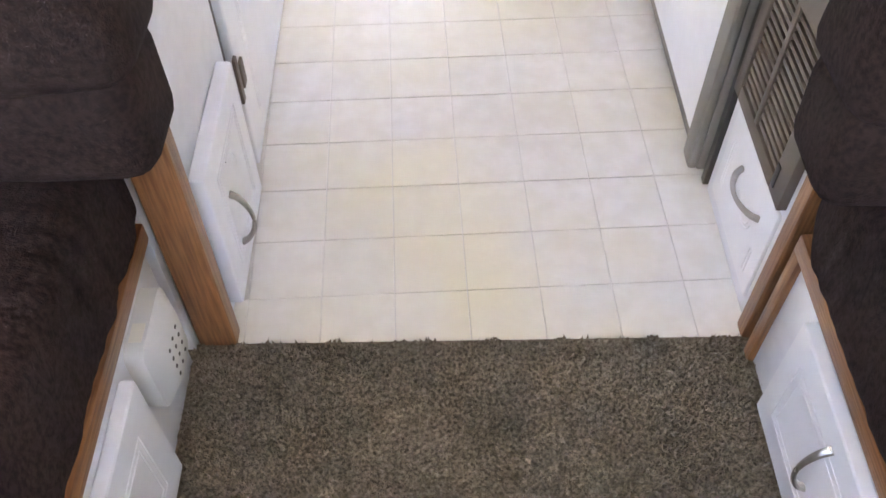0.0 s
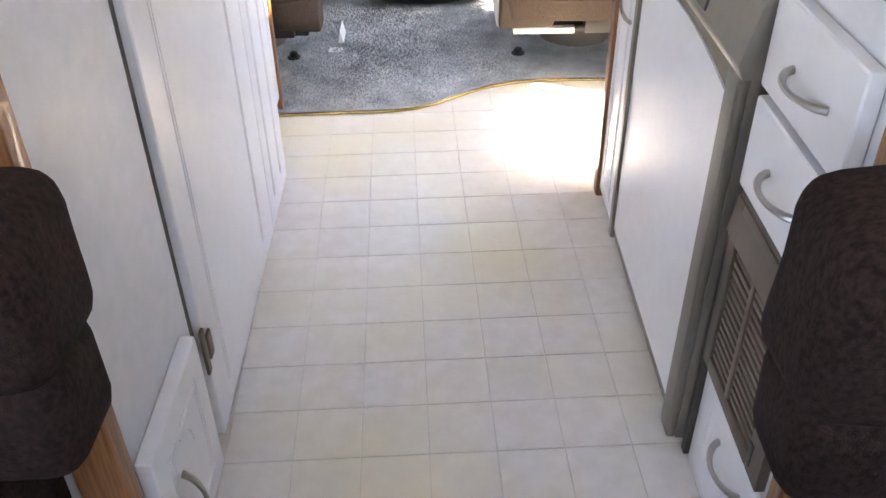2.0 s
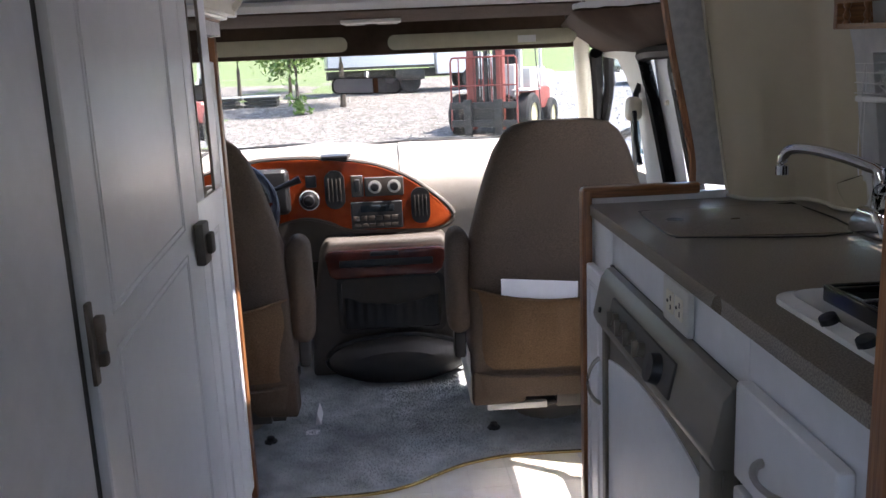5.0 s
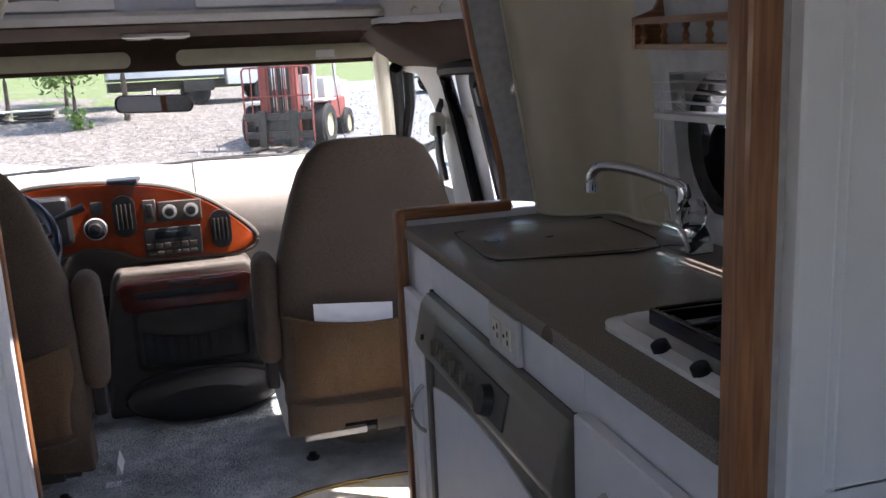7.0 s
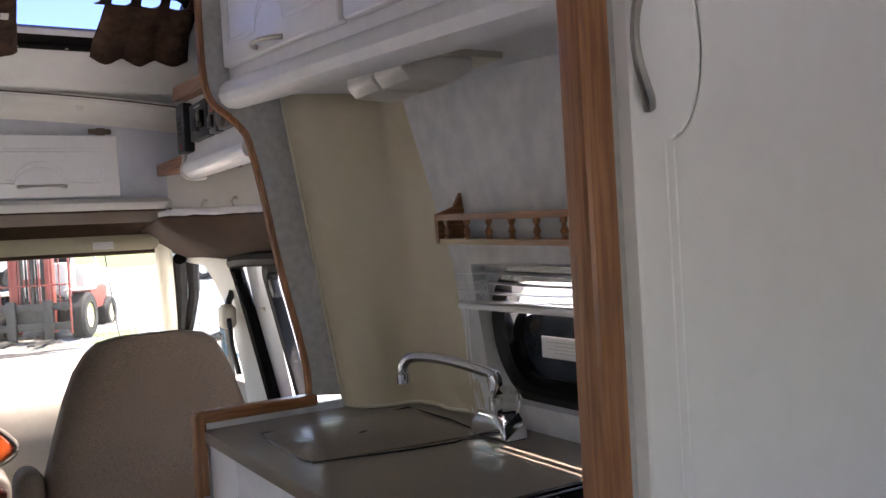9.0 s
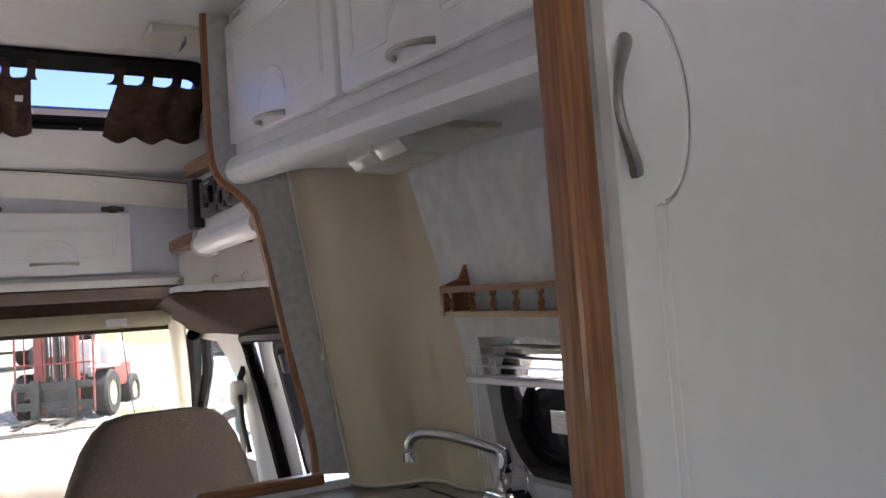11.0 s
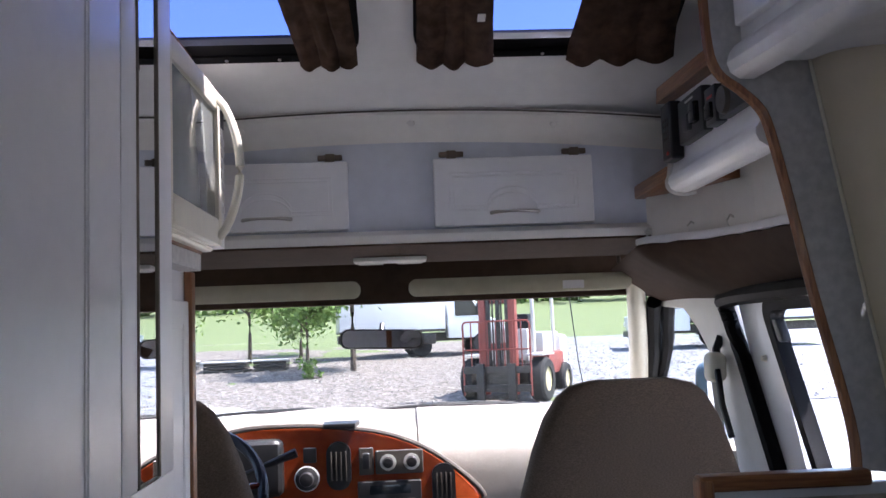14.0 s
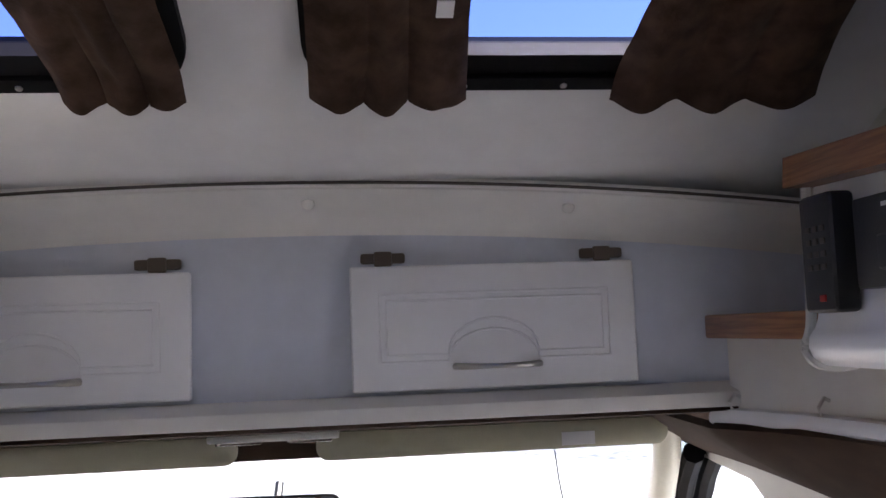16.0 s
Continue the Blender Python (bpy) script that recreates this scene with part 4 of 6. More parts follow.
plate_out, plate_in = rrect(0.60, 0.31, 0.004, 9, 1.2725, 1.075), rrect(0.53, 0.25, 0.12, 9, 1.26, 1.065)
part("wall_cutout", loft([kring(plate_out, 0.002), kring(plate_in, 0.002), kring(plate_in, -0.02), kring(plate_out, -0.02)], caps=False), PAPER_WALL, kwn, "mottled grey wall round the window")
part("window_frame", loft([kring(outer, -0.01), kring(outer, 0.008), kring(inner, 0.012), kring(inner, -0.02)], caps=False), GLOSSB, kwn)
inner2 = rrect(0.40, 0.12, 0.05, 7, 1.27, 1.055)
part("sash", loft([kring(rrect(0.46, 0.15, 0.06, 7, 1.26, 1.04), -0.012), kring(rrect(0.46, 0.15, 0.06, 7, 1.26, 1.04), 0.0), kring(inner2, 0.004), kring(inner2, -0.012)], caps=False), GLOSSB, kwn)
part("lower_pane", loft([kring(rrect(0.46, 0.14, 0.06, 7, 1.26, 1.035), -0.014), kring(rrect(0.46, 0.14, 0.06, 7, 1.26, 1.035), -0.010)]), DARKW, kwn, "dark tinted lower pane")
pn = part("upper_pane", box(0.982, 0.985, 1.0, 1.545, 1.1, 1.2, 0), GLASS, kwn)
pn.visible_shadow = False
part("label", box(0.950, 0.952, 1.285, 1.39, 1.035, 1.072, 0.001), PAPER, kwn, "white paper notice on the pane")
part("print_bars", join(*[box(0.9488, 0.950, 1.30, 1.375 - 0.02 * (k % 2), 1.062 - 0.006 * k, 1.0640 - 0.006 * k, 0) for k in range(4)]), GREYP, kwn)
part("label", lathe([(0, 0), (0.032, 0), (0.032, 0.001), (0, 0.001)], (0.952, 1.245, 1.04), (-1, 0, 0), 22), PAPER, kwn, "round white sticker on the pane")
bl = thing("venetian_blind", (0.95, 1.3, 1.21), "white slatted blind raised above the window", "blind")
part("head_rail", box(0.925, 0.958, 1.0, 1.612, 1.203, 1.216, 0.003), WHITE, bl)
for k in range(5):
    z = 1.192 - 0.0155 * k
    part("slat", sheet(lambda u, v: (0.918 + 0.036 * v, 1.603 + (1.0 - 1.603) * u, z - 0.004 * v + 0.004 * math.sin(math.pi * v) + 0.003 * math.sin(u * 5 + k)), 12, 4, 0.0012), WHITE, bl)
part("bottom_rail", box(0.918, 0.95, 1.0, 1.6, 1.112, 1.124, 0.004), WHITE, bl)
part("cord", tube(smooth_path([(0.92, 1.568, 1.2), (0.921, 1.569, 1.05), (0.922, 1.566, 0.99), (0.925, 1.568, 0.93)], 5), 0.0013, 6), WHITE, bl)
part("cord", tube(smooth_path([(0.92, 1.574, 1.2), (0.918, 1.577, 1.04), (0.921, 1.574, 0.97)], 5), 0.0013, 6), WHITE, bl)
part("tangled_cord", tube([(0.915 + 0.004 * math.sin(k), 1.50 + 0.013 * math.sin(k * 1.9), 1.15 + 0.02 * math.cos(k * 1.1)) for k in range(16)], 0.0013, 6), WHITE, bl)
solo("wall_hook", tube([(0.935, 1.54, 1.34), (0.92, 1.54, 1.338), (0.918, 1.54, 1.345)], 0.0025, 6), TAUPED, "tiny dark hook in the wall", "hook")

# tap
fa = thing("kitchen_tap", (0.885, 1.45, ZC), "chrome kitchen tap with clear acrylic handles", "tap")
part("base", prism([(1.39, ZC), (1.50, ZC), (1.49, ZC + 0.03), (1.47, ZC + 0.048), (1.42, ZC + 0.048), (1.40, ZC + 0.03)], "x", 0.862, 0.915, 0.008, 3), CHROME, fa)
part("spout", tube(smooth_path([(0.888, 1.447, ZC + 0.04), (0.888, 1.449, ZC + 0.10), (0.872, 1.47, ZC + 0.116), (0.835, 1.53, ZC + 0.133), (0.805, 1.58, ZC + 0.136), (0.793, 1.598, ZC + 0.122), (0.792, 1.600, ZC + 0.100)], 6), [0.013] * 8 + [0.0095] * 29, 14), CHROME, fa)
part("aerator", lathe([(0, 0), (0.012, 0), (0.012, 0.016), (0.009, 0.018), (0, 0.018)], (0.792, 1.600, ZC + 0.088), (0, 0, 1), 16), CHROME, fa)
for y in (1.488, 1.402):
    part("handle", lathe([(0, 0), (0.012, 0), (0.02, 0.012), (0.024, 0.035), (0.022, 0.05), (0.0, 0.054)], (0.878, y, ZC + 0.042), (-0.25, 0.35 if y > 1.45 else -0.35, 1), 8), ACRYL, fa, "clear fluted acrylic handle")

# hob
hb = thing("gas_hob", (0.7, 0.96, ZC), "white enamel gas hob with black grates", "hob")
part("tray", loft([[(x, y, z) for x, y in rrect(0.38 - i, 0.32 - i, 0.035, 5, 0.752, 0.962)] for i, z in ((0, ZC + 0.001), (0, ZC + 0.008), (0.03, ZC + 0.014), (0.06, ZC + 0.006))]), ENAMEL, hb)
for kx0, ky in ((0.68, 1.0), (0.83, 1.0), (0.755, 0.89)):
    part("burner", lathe([(0, 0), (0.035, 0), (0.035, 0.012), (0.022, 0.018), (0, 0.018)], (kx0, ky, ZC + 0.006), (0, 0, 1), 20), STEELD, hb)
bars = [box(0.62, 0.90, y - 0.004, y + 0.004, ZC + 0.018, ZC + 0.027, 0.002) for y in (0.86, 0.93, 1.0, 1.06)] + [box(x - 0.004, x + 0.004, 0.845, 1.075, ZC + 0.016, ZC + 0.025, 0.002) for x in (0.625, 0.70, 0.78, 0.86, 0.90)]
part("grate", join(*bars, box(0.613, 0.622, 0.84, 1.08, ZC + 0.006, ZC + 0.027, 0.003), box(0.622, 0.90, 1.072, 1.082, ZC + 0.006, ZC + 0.027, 0.003)), GLOSSB, hb, "black gloss cast grate")
part("knob", lathe([(0, 0), (0.011, 0), (0.010, 0.012), (0, 0.013)], (0.573, 0.978, ZC + 0.008), (-0.5, 0, 1), 14), BLACK, hb)
part("knob", lathe([(0, 0), (0.011, 0), (0.010, 0.012), (0, 0.013)], (0.573, 0.90, ZC + 0.008), (-0.5, 0, 1), 14), BLACK, hb)

# wardrobe door on the rear side of the bulkhead
wa = thing("wardrobe", (0.75, 0.73, 0.8), "tall white wardrobe door with a long bow handle", "wardrobe")
wf = Face((0.545, 0.752, 0.0), (1, 0, 0), (0, -1, 0))
wdoor = part("door", wf.slab(0.0, 0.47, 0.80, 1.86, 0.0, 0.02, 0.006, 3), WHITE, wa)
for g in (0.0, 0.010):
    arc = [(0.036 + g + (0.046 - g) * math.sin(radians(a)) ** 1.0, 1.405 - (0.085 - g * 0.5) * math.cos(radians(a))) for a in range(0, 181, 12)]
    part("moulding", wf.line([(0.036 + g, 0.86)] + arc + [(0.036 + g, 1.80), (0.43 - g, 1.80), (0.43 - g, 0.86), (0.036 + g, 0.86)], 0.0198, 0.002), WHITE, wdoor)
arc = [wf.at(0.018 - 0.024 * math.sin(math.pi * k / 16), 1.346 + 0.110 * k / 16, 0.021 + 0.012 * math.sin(math.pi * k / 16) ** 0.6) for k in range(17)]
part("handle", tube(arc, [0.0064 - 0.0022 * math.sin(math.pi * k / 16) for k in range(17)], 8, 0.8, (0, 1, 0)), NICKEL, wdoor, "long curved brushed nickel handle")

# ---------------------------------------------------------------- benches at the rear
def bench(name, side, x_in, x_out, wood_z, label):
    s = thing(name, ((x_in + x_out) / 2, 0.2, 0), label, "bench", "rear benches")
    a, b = sorted((x_in, x_out))
    part("base", box(a, b, -0.9, 0.715, 0.0, wood_z - 0.03, 0.002), WALLW, s)
    part("rail", box(x_in - 0.012, x_in + 0.012, -0.9, 0.72, wood_z - 0.032, wood_z, 0.004), OAKY, s, "oak front rail")
    return s


br = bench("bench", 1, 0.512, 1.03, 0.285, "white bench with oak rail and dark brown velour cushions")
bf = Face((0.512, 0.60, 0.0), (0, 1, 0), (-1, 0, 0))
bd = part("door", bf.slab(-0.42, 0.02, 0.02, 0.235, 0.0, 0.02, 0.006, 3), WHITE, br, "white cupboard door")
for g in (0.0, 0.012):
    part("moulding", bf.line([(-0.36 + g, 0.065 + g), (-0.36 + g, 0.19 - g), (-0.02 - g, 0.19 - g), (-0.02 - g, 0.065 + g), (-0.36 + g, 0.065 + g)], 0.019, 0.0024), WHITE, bd)
bow_handle(bf, -0.14, 0.10, -0.14, 0.205, bd, c=0.02)
part("end_trim", box(0.502, 0.535, 0.700, 0.722, 0.0, 0.27, 0.003), OAK, br, "oak end trim")


def gathered(x0, x1, y0, y1, z0, z1, front):
    """A bench cushion whose cover is gathered along its front edge."""
    rings = []
    for k in range(221):
        y = y0 + (y1 - y0) * k / 220
        e = max(0.0, min(1.0, (y1 - y) / 0.05, (y - y0) / 0.05)) ** 0.5
        ring = []
        for x, z in rrect((x1 - x0) - 0.02 * (1 - e), (z1 - z0) * (0.75 + 0.25 * e), 0.036, 6, (x0 + x1) / 2, (z0 + z1) / 2):
            near = max(0.0, 1 - abs(x - front) / 0.13)
            fold = noise.noise(Vector((y * 22, z * 5, front))) + 0.6 * noise.noise(Vector((y * 47 + z * 14, x * 9, 2)))
            sway = noise.noise(Vector((x * 5, y * 4, 7)))
            ring.append((x + near * 0.006 * fold, y, z + near * 0.006 * fold * (z > z0 + 0.05) + 0.004 * sway * (z > z0 + 0.05)))
        rings.append(ring)
    return loft(rings)


def soften(bm, k=0.006, f=7.0):
    for v in bm.verts:
        v.co += k * noise.noise_vector(v.co * f)
    return bm


part("seat_cushion", gathered(0.488, 1.02, -0.9, 0.712, 0.285, 0.466, 0.488), VELOUR, br)
part("back_cushion", soften(join(cushion(0.418, 0.95, 0.588, 0.725, 0.468, 0.600, 0.032, 0.004), cushion(0.408, 0.95, 0.582, 0.728, 0.580, 0.78, 0.034, 0.008))), VELOUR, br, "thick upright back cushion")
bl2 = bench("bench", -1, -0.338, -0.99, 0.325, "white bench with oak rail, dark velour cushions and a wall box")
lf2 = Face((-0.338, 0.54, 0.0), (0, 1, 0), (1, 0, 0))
bd = part("door", lf2.slab(-0.42, 0.0, 0.02, 0.255, 0.0, 0.02, 0.006, 3), WHITE, bl2, "white cupboard door")
for g in (0.0, 0.012):
    part("moulding", lf2.line([(-0.36 + g, 0.07 + g), (-0.36 + g, 0.205 - g), (-0.05 - g, 0.205 - g), (-0.05 - g, 0.07 + g), (-0.36 + g, 0.07 + g)], 0.019, 0.0024), WHITE, bd)
bow_handle(lf2, -0.16, 0.11, -0.16, 0.215, bd, c=0.02)
part("seat_cushion", gathered(-0.99, -0.320, -0.9, 0.724, 0.320, 0.512, -0.320), VELOUR, bl2)
part("back_cushion", soften(join(cushion(-0.93, -0.232, 0.592, 0.728, 0.516, 0.650, 0.032, 0.004), cushion(-0.93, -0.222, 0.584, 0.732, 0.630, 0.795, 0.034, 0.008))), VELOUR, bl2, "thick upright back cushion")
gx = thing("gas_detector", (-0.31, 0.62, 0.2), "white gas alarm box fixed to the bench front", "detector")
part("case", loft([[(-0.338 + c, 0.62 + a, 0.195 + b) for a, b in rrect(0.112 - i, 0.135 - i, 0.02, 4)] for c, i in ((0, 0), (0.024, 0), (0.04, 0.045))]), GREYP, gx)
for i in range(3):
    for j in range(4):
        part("grille_hole", lathe([(0, 0), (0.003, 0), (0.003, 0.0008), (0, 0.0008)], (-0.2980, 0.600 + 0.018 * i, 0.165 + 0.018 * j), (1, 0, 0), 8), TAUPED, gx)
part("label", box(-0.3155, -0.3145, 0.585, 0.61, 0.235, 0.25, 0), PAPER, gx, "small yellowed label")
part("top_label", box(-0.334, -0.318, 0.585, 0.612, 0.2622, 0.2632, 0), CREAM, gx)

# rear carpet with its pile
setting("carpet_rear", box(-0.36, 0.53, -0.9, 0.745, -0.001, 0.006, 0.002), CARPET, "brown-grey cut pile carpet", "carpet")


def pile(name, n, inside, x0, x1, y0, y1, z, h, r, material, label, seed):
    rng = np.random.default_rng(seed)
    p = rng.uniform((x0, y0), (x1, y1), (n, 2))
    p = p[inside(p[:, 0], p[:, 1])]
    n = len(p)
    ang = rng.uniform(0, 2 * np.pi, (n, 1)) + np.array([[0, 2.09, 4.19]])
    rr = r * rng.uniform(0.7, 1.3, (n, 1))
    base = np.stack([p[:, :1] + rr * np.cos(ang), p[:, 1:] + rr * np.sin(ang), np.full((n, 3), z)], -1)
    top = np.stack([p[:, 0] + rng.normal(0, r * 0.9, n), p[:, 1] + rng.normal(0, r * 0.9, n), z + h * rng.uniform(0.6, 1.2, n)], -1)
    v = np.concatenate([base, top[:, None]], 1).reshape(-1, 3)
    k = np.arange(n)[:, None] * 4
    f = np.concatenate([k + [[0, 1, 3]], k + [[1, 2, 3]], k + [[2, 0, 3]]], 0)
    me = bpy.data.meshes.new(name)
    me.from_pydata(v.tolist(), [], f.tolist())
    me.materials.append(material)
    return tagged(new(name, me), label, "carpet", kind="stuff")


pile("carpet_pile", 46000, lambda x, y: (y < 0.742 + 0.006 * np.sin(x * 90) * np.sin(x * 37)) & (x > -0.348) & (x < 0.522), -0.36, 0.53, 0.2, 0.75, 0.004, 0.009, 0.0029, CARPET, "short brown-grey carpet tufts", 3)

# cab carpet with its wavy edge and brass strip
EDGE = [(-0.385, 2.366, 0), (-0.21, 2.374, 0), (-0.02, 2.384, 0), (0.085, 2.42, 0), (0.18, 2.487, 0), (0.27, 2.538, 0), (0.42, 2.575, 0), (0.70, 2.572, 0)]
edge = [(-0.99, 2.366)] + [(p.x, p.y) for p in smooth_path(EDGE, 5)] + [(0.99, 2.57)]
setting("carpet_cab", prism(edge + [(0.99, 3.9), (-0.99, 3.9)], "z", -0.001, 0.012), CARPET2, "worn blue-grey cab carpet with a wavy edge", "carpet")
solo("carpet_strip", tube([(x, y - 0.004, 0.005) for x, y in edge], 0.0065, 8, 0.8), BRASS, "brass edging strip of the carpet", "edging strip")
ex, ey = np.array([p[0] for p in edge]), np.array([p[1] for p in edge])
pile("cab_carpet_pile", 52000, lambda x, y: y > np.interp(x, ex, ey) + 0.002, -0.5, 0.75, 2.36, 3.35, 0.011, 0.006, 0.0024, CARPET2, "short grey carpet tufts in the cab", 4)
for x, y in ((-0.37, 2.76), (0.37, 2.765)):
    solo("floor_bolt", join(lathe([(0, 0), (0.022, 0), (0.022, 0.006), (0.014, 0.008), (0.012, 0.02), (0, 0.022)], (x, y, 0.012), (0, 0, 1), 8)), BLACK, "black seat bolt cover on the carpet", "bolt", "bolts of the seats")
solo("folded_paper", prism([(-0.235, 0.012), (-0.215, 0.012), (-0.226, 0.055)], "y", 2.88, 2.98, 0), PAPER, "white folded paper on the cab floor", "paper")
solo("seat_label", box(-0.262, -0.215, 2.80, 2.84, 0.012, 0.0135, 0), PAPER, "white paper on the carpet beneath the seat", "paper")


# ---------------------------------------------------------------- cab
def cab_seat(name, cx, label):
    s = thing(name, (cx, 2.75, 0.012), label, "seat", "cab seats")
    rows = [(0.19, 0.275), (0.28, 0.285), (0.40, 0.288), (0.55, 0.286), (0.70, 0.277), (0.80, 0.250), (0.88, 0.225), (0.95, 0.200), (1.00, 0.170), (1.025, 0.140), (1.036, 0.09)]
    rings = []
    for z, hw in rows:
        yb = 2.585 - 0.02 * math.sin((z - 0.19) * 3.2) + max(0, z - 0.6) * -0.03
        d = 0.135 if z < 0.9 else 0.135 - (z - 0.9) * 0.5
        rings.append([(cx + hw * (abs(math.cos(a)) ** 0.42) * math.copysign(1, math.cos(a)), yb + d / 2 + d / 2 * (abs(math.sin(a)) ** 0.55) * math.copysign(1, math.sin(a)), z)
                      for a in [2 * math.pi * k / 40 for k in range(40)]])
    part("backrest", loft(rings), TWEED, s)
    # pocket on the back
    def pocket(u, v):
        x = cx + (u - 0.5) * 0.555
        sag = 0.032 * math.sin(math.pi * u)
        z = 0.285 + v * (0.255 - sag)
        yb = 2.585 - 0.02 * math.sin((z - 0.19) * 3.2) + 0.045 * abs(2 * u - 1) ** 7
        return (x, yb - 0.006 - 0.030 * math.sin(math.pi * u) ** 0.6 * v ** 1.5 - 0.007 * noise.noise(Vector((x * 16, z * 9, cx))) - 0.003 * noise.noise(Vector((x * 45, z * 11, cx))), z)
    part("map_pocket", sheet(pocket, 48, 18, 0.006), TWEEDP, s, "sagging cloth map pocket")
    part("pocket_hem", tube([Vector(pocket(k / 24, 1)) + Vector((0, -0.001, 0)) for k in range(25)], 0.006, 8), TWEEDP, s)
    part("lower_seam", tube([(cx + (u - 0.5) * 0.55, 2.571 + 0.045 * abs(2 * u - 1) ** 7, 0.268 - 0.012 * math.sin(math.pi * u)) for u in [k / 20 for k in range(21)]], 0.006, 8), TWEED, s)
    part("cushion", soften(cushion(cx - 0.27, cx + 0.27, 2.62, 3.14, 0.24, 0.42, 0.05, 0.015), 0.004), TWEED, s)
    part("skirt", join(prism([(cx - 0.285, 0.16), (cx - 0.12, 0.165), (cx - 0.115, 0.19), (cx + 0.14, 0.195), (cx + 0.16, 0.165), (cx + 0.285, 0.16), (cx + 0.283, 0.275), (cx - 0.283, 0.275)], "y", 2.60, 2.70, 0.012, 3)), TWEED, s, "lower seat skirt")
    for sx in (-1, 1):
        ax = cx + sx * 0.315
        arm = part("armrest", soften(cushion(ax - 0.034, ax + 0.034, 2.60, 2.72, 0.40, 0.715, 0.03, 0.008), 0.003), TWEED, s, "folded-up padded armrest")
        part("hinge_cover", box(ax - 0.018, ax + 0.018, 2.635, 2.70, 0.31, 0.41, 0.01, 3), BLACK, arm)
    part("mechanism", join(box(cx - 0.22, cx + 0.24, 2.64, 3.08, 0.135, 0.16, 0.004), box(cx - 0.02, cx + 0.20, 2.61, 2.66, 0.14, 0.19, 0.004), tube([(cx - 0.05, 2.63, 0.15), (cx + 0.1, 2.62, 0.16), (cx + 0.24, 2.64, 0.15)], 0.007)), STEELD, s, "dark metal swivel mechanism")
    part("slide_rail", box(cx - 0.24, cx - 0.05, 2.62, 2.70, 0.136, 0.156, 0.003), GREYP, s)
    part("pedestal", lathe([(0, 0), (0.12, 0), (0.105, 0.06), (0.10, 0.13), (0, 0.13)], (cx + 0.0, 2.93, 0.012), (0, 0, 1), 24), TAUPE, s)
    part("side_shield", box(cx - 0.29, cx - 0.25, 2.64, 3.05, 0.15, 0.25, 0.012, 3), CREAM, s, "cream plastic side shield")
    return s


cab_seat("passenger_seat", 0.577, "taupe cloth captain seat with papers in its back pocket")
cab_seat("driver_seat", -0.535, "taupe cloth captain seat behind the steering wheel")
for k in range(5):
    solo("paper", prism([(0.384 + 0.006 * k, 0.522), (0.612 - 0.008 * k, 0.50), (0.614 - 0.01 * k, 0.560 - 0.005 * k), (0.384 + 0.01 * k, 0.580 - 0.003 * k)], "y", 2.5475 + 0.003 * k, 2.5492 + 0.003 * k, 0), PAPER, "white folded papers in the seat pocket", "paper", "papers in the pocket")

# dashboard: passenger top, wood fascia, console
ds = thing("dashboard", (0.0, 3.6, 0.5), "grey-beige dashboard with an orange wood fascia", "dashboard")


def dash_top(u, v):
    x = -0.95 + 1.06 * u
    return (x, 3.475 + 0.52 * v, 0.80 + 0.03 * math.exp(-((x + 0.25) / 0.35) ** 2) + 0.055 * math.sin(min(1, v * 1.5) * math.pi / 2) - 0.10 * (1 - min(1, v * 4)) ** 2)


ROLL = smooth_path([(0, 3.995, 0.852), (0, 3.84, 0.862), (0, 3.68, 0.852), (0, 3.575, 0.815), (0, 3.525, 0.755), (0, 3.515, 0.66), (0, 3.53, 0.54), (0, 3.57, 0.36)], 5)


def dash_roll(u, v):
    """Padded passenger side: rolls from the windscreen down to the knees and swings away towards the door."""
    p = ROLL[min(len(ROLL) - 1, int(round(v * (len(ROLL) - 1))))]
    x = 0.10 + 0.94 * u
    swing = 0.05 * u
    return (x, min(3.997, p.y + swing), p.z - 0.012 * u)


part("top", sheet(dash_top, 34, 20, 0.02), DASHG, ds)
part("passenger_roll", sheet(dash_roll, 30, len(ROLL) - 1, 0.02), DASHG, ds, "smooth padded passenger side")
part("glove_seam", tube(smooth_path([Vector(dash_roll(u, v)) + Vector((0, -0.001, 0.001)) for u, v in ((0.24, 0.36), (0.27, 0.46), (0.285, 0.58), (0.30, 0.72), (0.36, 0.80), (0.60, 0.82))], 5), 0.0026, 6), DASHD, ds)
part("lower_body", box(-0.95, 0.10, 3.47, 3.9, 0.45, 0.80, 0.03, 3), DASHD, ds)
FASC = smooth_path([(-0.62, 0, 0.60), (-0.60, 0, 0.80), (-0.48, 0, 0.862), (-0.30, 0, 0.872), (-0.15, 0, 0.862), (0.0, 0, 0.836), (0.12, 0, 0.786), (0.22, 0, 0.715), (0.29, 0, 0.645), (0.285, 0, 0.60), (0.22, 0, 0.575), (0.10, 0, 0.575), (-0.10, 0, 0.585), (-0.19, 0, 0.622), (-0.30, 0, 0.64), (-0.45, 0, 0.60)], 4)


def fring(scale, y, dz=0.0):
    c = Vector((-0.14, 0, 0.72))
    return [(c.x + (p.x - c.x) * scale, y + 0.10 * max(0.0, -0.2 - p.x) ** 1.5, c.z + (p.z - c.z) * scale + dz) for p in FASC]


part("fascia", loft([fring(1.0, 3.46), fring(1.0, 3.446), fring(0.97, 3.438)]), DASHW, ds, "glossy orange wood fascia")
part("fascia_rim", tube([Vector(p) + Vector((0, -0.004, 0)) for p in fring(1.02, 3.452)] + [Vector(fring(1.012, 3.452)[0])], 0.009, 8), DASHD, ds)


